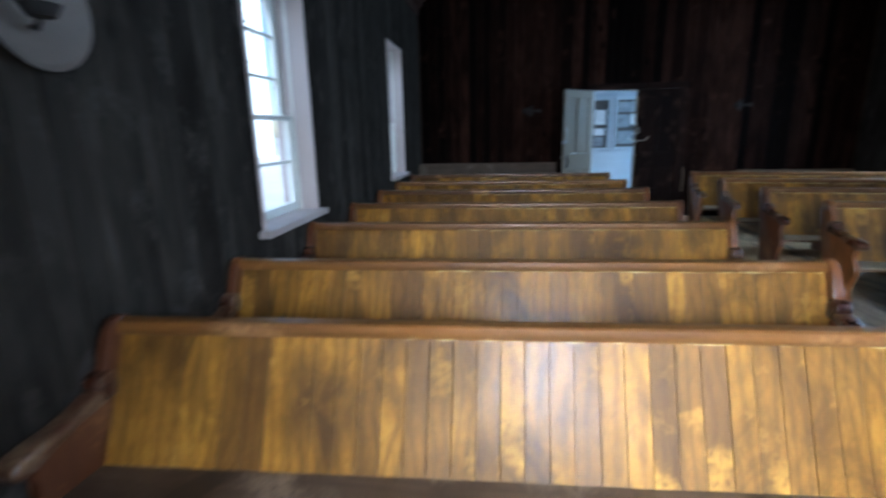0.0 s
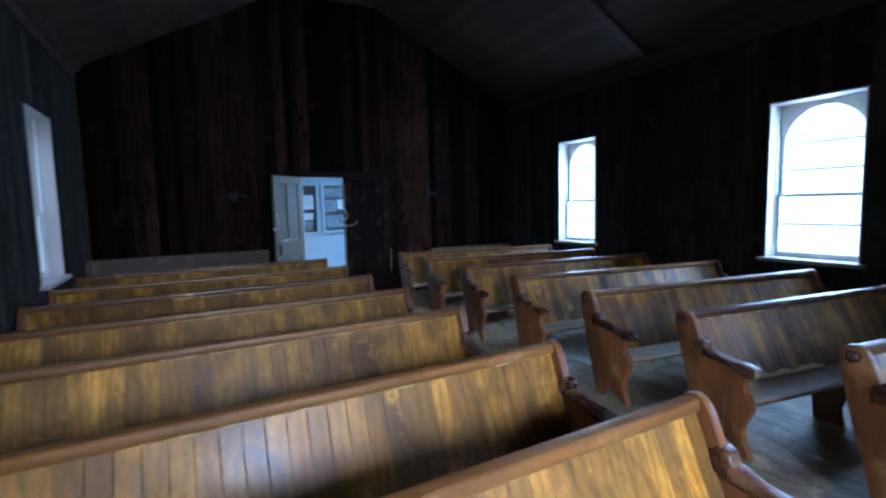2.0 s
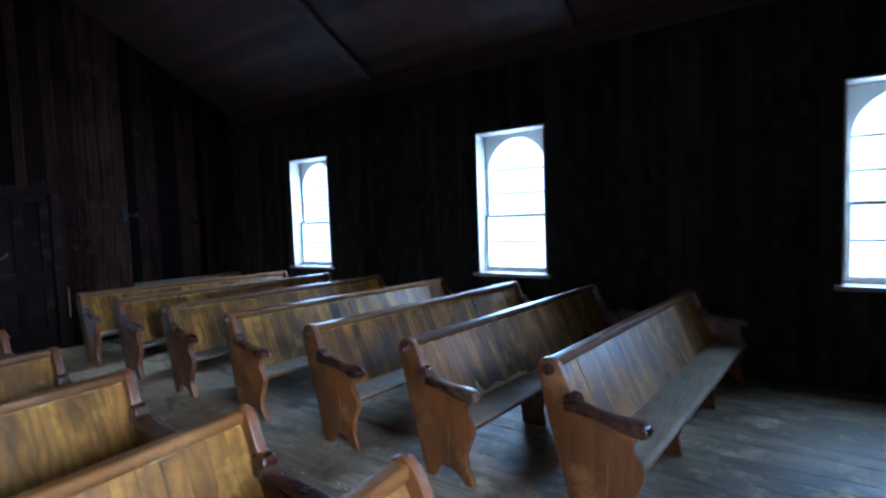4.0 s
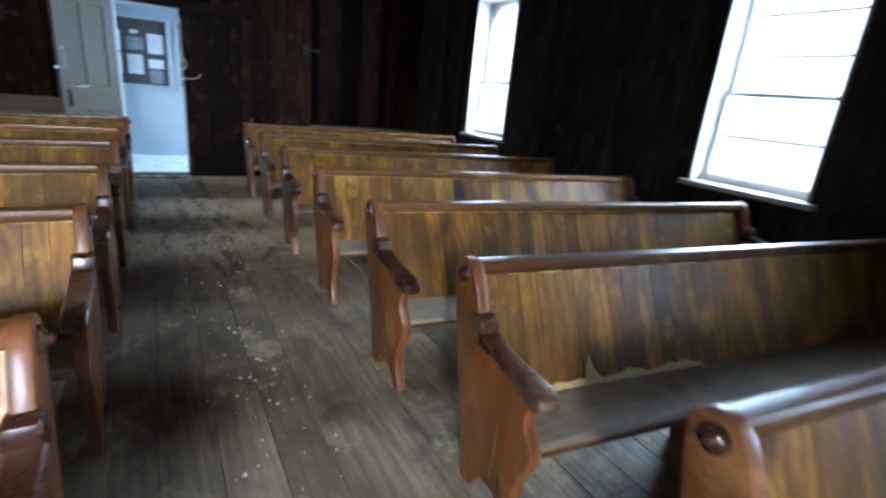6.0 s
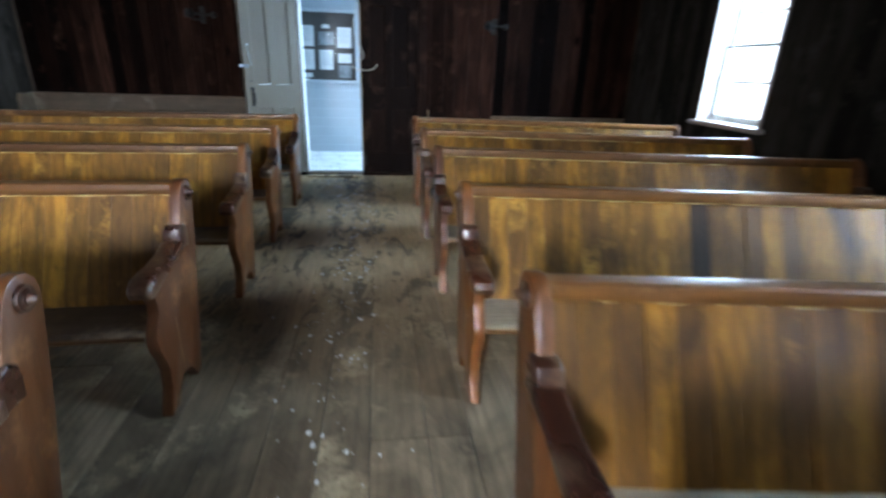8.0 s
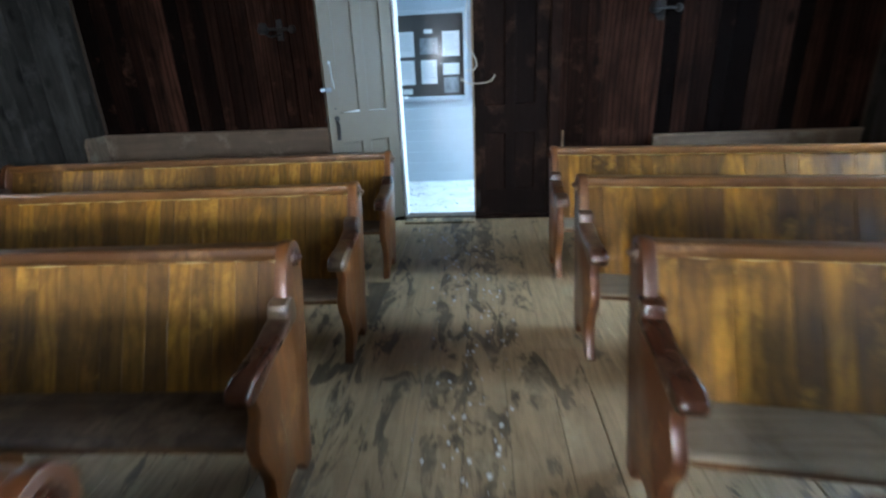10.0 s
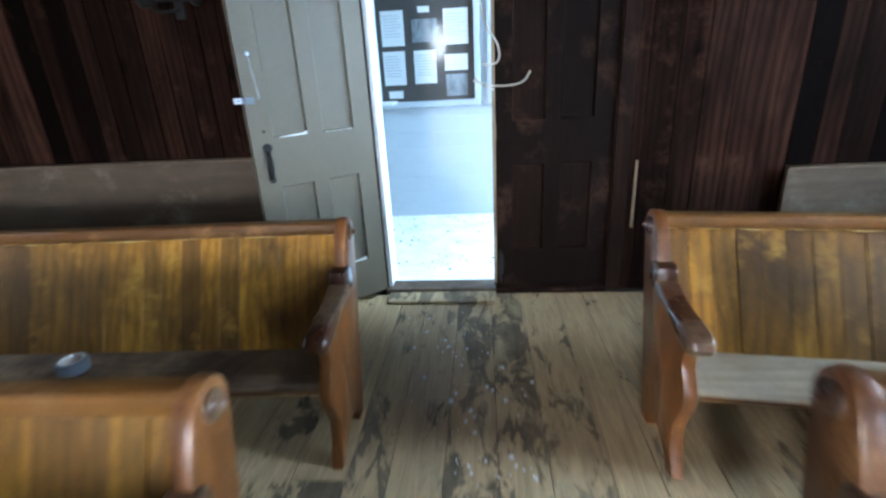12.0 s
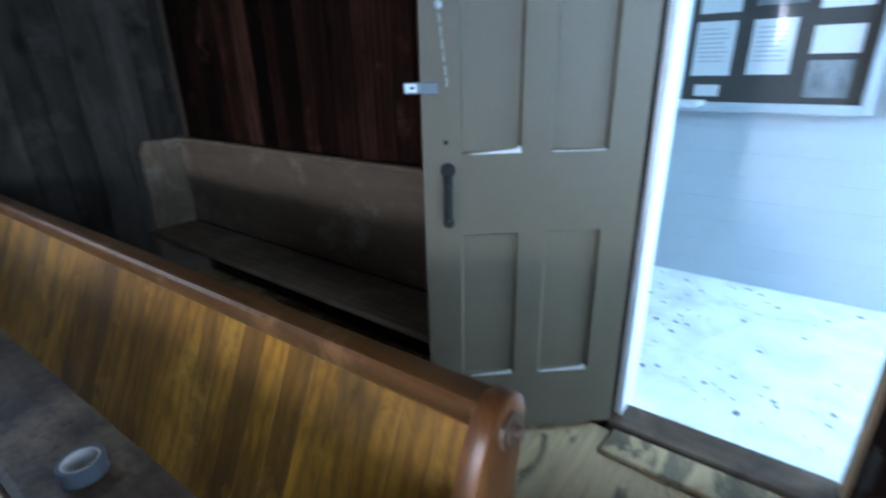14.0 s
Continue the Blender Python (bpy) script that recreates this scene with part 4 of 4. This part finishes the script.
def chips(name, count, seed, spot, size, mat, label, category):
    r = random.Random(seed)
    verts, faces = [], []
    for _ in range(count):
        x, y, z = spot(r)
        s = size(r)
        n = r.randint(4, 6)
        a0 = r.uniform(0, 6.28)
        base = len(verts)
        for h in (0.0, 0.003):
            for i in range(n):
                a = a0 + 2 * math.pi * i / n
                q = s * r.uniform(0.5, 1.1)
                verts.append((x + q * math.cos(a), y + 1.3 * q * math.sin(a), z + h))
        faces.append(tuple(base + n + i for i in range(n)))
        for i in range(n):
            faces.append((base + i, base + (i + 1) % n, base + n + (i + 1) % n, base + n + i))
    me = bpy.data.meshes.new(name)
    me.from_pydata(verts, [], faces)
    me.materials.append(mat)
    return tagged(new(name, me), label, category, kind="stuff")


def flake_spot(r):
    y = -abs(r.gauss(0.0, 3.2)) - 0.28 if r.random() < 0.6 else r.uniform(-6.2, -0.3)
    middle = -0.32 + 0.34 * min(1.0, (-y - 0.28) / 1.5)
    return (middle + r.gauss(0, 0.12), y, 0.0008)


chips("white_flakes", 330, 3, flake_spot, lambda r: 0.003 + 0.012 * r.random() ** 2.5, M_FLAKE, "scattered white flakes on the aisle floor", "debris")
chips("dark_debris", 190, 5, lambda r: (r.uniform(VEST_X0 + 0.1, VEST_X1 - 0.1), r.uniform(0.2, VEST_Y - 0.05), 0.0285),
      lambda r: 0.004 + 0.012 * r.random() ** 2, M_CORK, "dark leaf scraps on the porch floor", "debris")


# ---- outdoors ----
structure(part("backdrop_east", new_box(XR + 4.5, XR + 4.6, -22, 12, -0.5, 7.5), M_HAZE), "plain bright overcast distance", "backdrop")
structure(part("backdrop_west", new_box(-26.1, -26.0, -40, 40, -0.5, 16), M_HAZE), "plain bright overcast distance", "backdrop")
structure(part("ground", new_box(-400, 400, -400, 400, -0.9, -0.5), M_GROUND), "pale open ground round the building", "ground")


def tree(x, y, h, seed):
    r = random.Random(seed)
    top = new("tree")
    tagged(top, "tall tree with a loose airy crown", "tree")
    bm = bmesh.new()
    cyl(bm, (0, 0, 0), (0.1, 0, h * 0.45), 0.2, 0.13, 10)
    cyl(bm, (0.1, 0, h * 0.45), (0.0, 0.1, h * 0.95), 0.13, 0.03, 8)
    tips = []
    for i in range(16):
        z = h * r.uniform(0.25, 0.9)
        a = r.uniform(0, 6.28)
        l = h * 0.32 * (1.15 - z / h)
        p = Vector((l * math.cos(a), l * math.sin(a), z + l * 0.45))
        cyl(bm, (0.06, 0, z), p, 0.05, 0.012, 6)
        for j in range(3):
            q = p * 1 + Vector((r.uniform(-.7, .7), r.uniform(-.7, .7), r.uniform(-0.1, .7)))
            cyl(bm, Vector((0.06, 0, z)).lerp(p, r.uniform(0.5, 1)), q, 0.018, 0.006, 5)
            tips.append(q)
    part("trunk", bm, M_BARK, top)
    verts, faces = [], []
    for q in tips:
        for _ in range(34):
            c = q + Vector((r.gauss(0, .38), r.gauss(0, .38), r.gauss(0, .3)))
            u = Vector((r.uniform(-1, 1), r.uniform(-1, 1), r.uniform(-1, 1))).normalized() * 0.07
            v = u.orthogonal() * 0.9
            b = len(verts)
            verts += [c - u, c + v * 0.5, c + u, c - v * 0.5]
            faces.append((b, b + 1, b + 2, b + 3))
    me = bpy.data.meshes.new("crown")
    me.from_pydata(verts, [], faces)
    me.materials.append(M_LEAF)
    crown = new("crown", me)
    crown.parent = top
    top.location = (x, y, -0.5)


for i, (x, y, h) in enumerate([(-10.5, -0.5, 8.0), (-13, -4.0, 9.0), (-11.5, 3.5, 7.5), (-16, 6, 10), (-18, 0, 9.5)]):
    tree(x, y, h, 20 + i)


# ---- boards of walls, floors and porch, each a piece of its own ----
CACHE = {}


def piece(name, key, make, mat, parent, at):
    if key not in CACHE:
        CACHE[key] = mesh_of(name, make(), mat)
    ob = new(name, CACHE[key])
    ob.parent = parent
    ob.location = at
    return ob


WIDTHS = [0.15, 0.13, 0.165, 0.14, 0.185, 0.12, 0.155]
FLOOR_WIDTHS = [0.19, 0.17, 0.22, 0.205, 0.24, 0.16]


def run_of_widths(lo, hi, r, choice=WIDTHS):
    out, u = [], lo
    while u < hi - 1e-4:
        w = r.choice(choice)
        if hi - (u + w) < 0.07:
            w = hi - u
        out.append((u, round(w, 4)))
        u += w
    return out


def side_boards(parent, x_face, side, spans, seed):
    r = random.Random(seed)
    top = WALL_H + 0.03
    cuts = [YF] + [v for s in sorted(spans) for v in s] + [YB]
    for i in range(len(cuts) - 1):
        windowed = i % 2 == 1
        for u, w in run_of_widths(cuts[i], cuts[i + 1], r):
            for z0, z1 in (((0, WIN_Z0 - 0.002), (WIN_Z1 + 0.002, top)) if windowed else ((0, top),)):
                piece("wall_board", ("side", side, w, z0, z1), lambda: new_box(0 if side > 0 else -BT, BT if side > 0 else 0, 0.002, w - 0.002, z0, z1, 0.002),
                      M_SIDE_WALL, parent, (x_face + r.uniform(0, 0.003) * side, u, 0))


side_boards(wall_east, XR, 1, WIN_RIGHT, 11)
side_boards(wall_west, XL, -1, WIN_LEFT, 12)

r = random.Random(13)
for lo, hi, door in ((XL, DOOR_X0, False), (DOOR_X0, LEAF_X1, True), (LEAF_X1, XR, False)):
    for u, w in run_of_widths(lo, hi, r):
        z1 = round(min(FLAT_Z, WALL_H + SLOPE * min(u - XL, XR - u - w)) + 0.12, 3)
        z0 = DOOR_TOP if door else 0
        piece("wall_board", ("end", w, z0, z1), lambda: new_box(0.002, w - 0.002, 0, BT, z0, z1, 0.002), M_WALL, wall_north, (u, YB + r.uniform(0, 0.003), 0))

r = random.Random(14)
for u, w in run_of_widths(XL, XR, r, FLOOR_WIDTHS):
    y = YF
    n = 0
    while y < YB - 0.08:
        l = r.choice((2.4, 3.0, 3.6, 2.7))
        if y + l > YB - 0.9:
            l = round(YB - 0.051 - y, 3)
        piece("floor_plank", ("floor", w, l), lambda: new_box(0.0015, w - 0.0015, 0.001, l - 0.001, -0.024, 0, 0.002), M_FLOOR, floor, (u, y, -0.0025 * r.random()))
        y += l

wn_porch = bpy.data.objects["wall_porch_north"]
z = 0.0
while z < 2.58:
    piece("siding_board", ("siding",), lambda: new_box(VEST_X0, VEST_X1, 0, 0.014, 0.0005, 0.1395, 0.001), M_PORCH, wn_porch, (0, VEST_Y + 0.001, z))
    z += 0.14
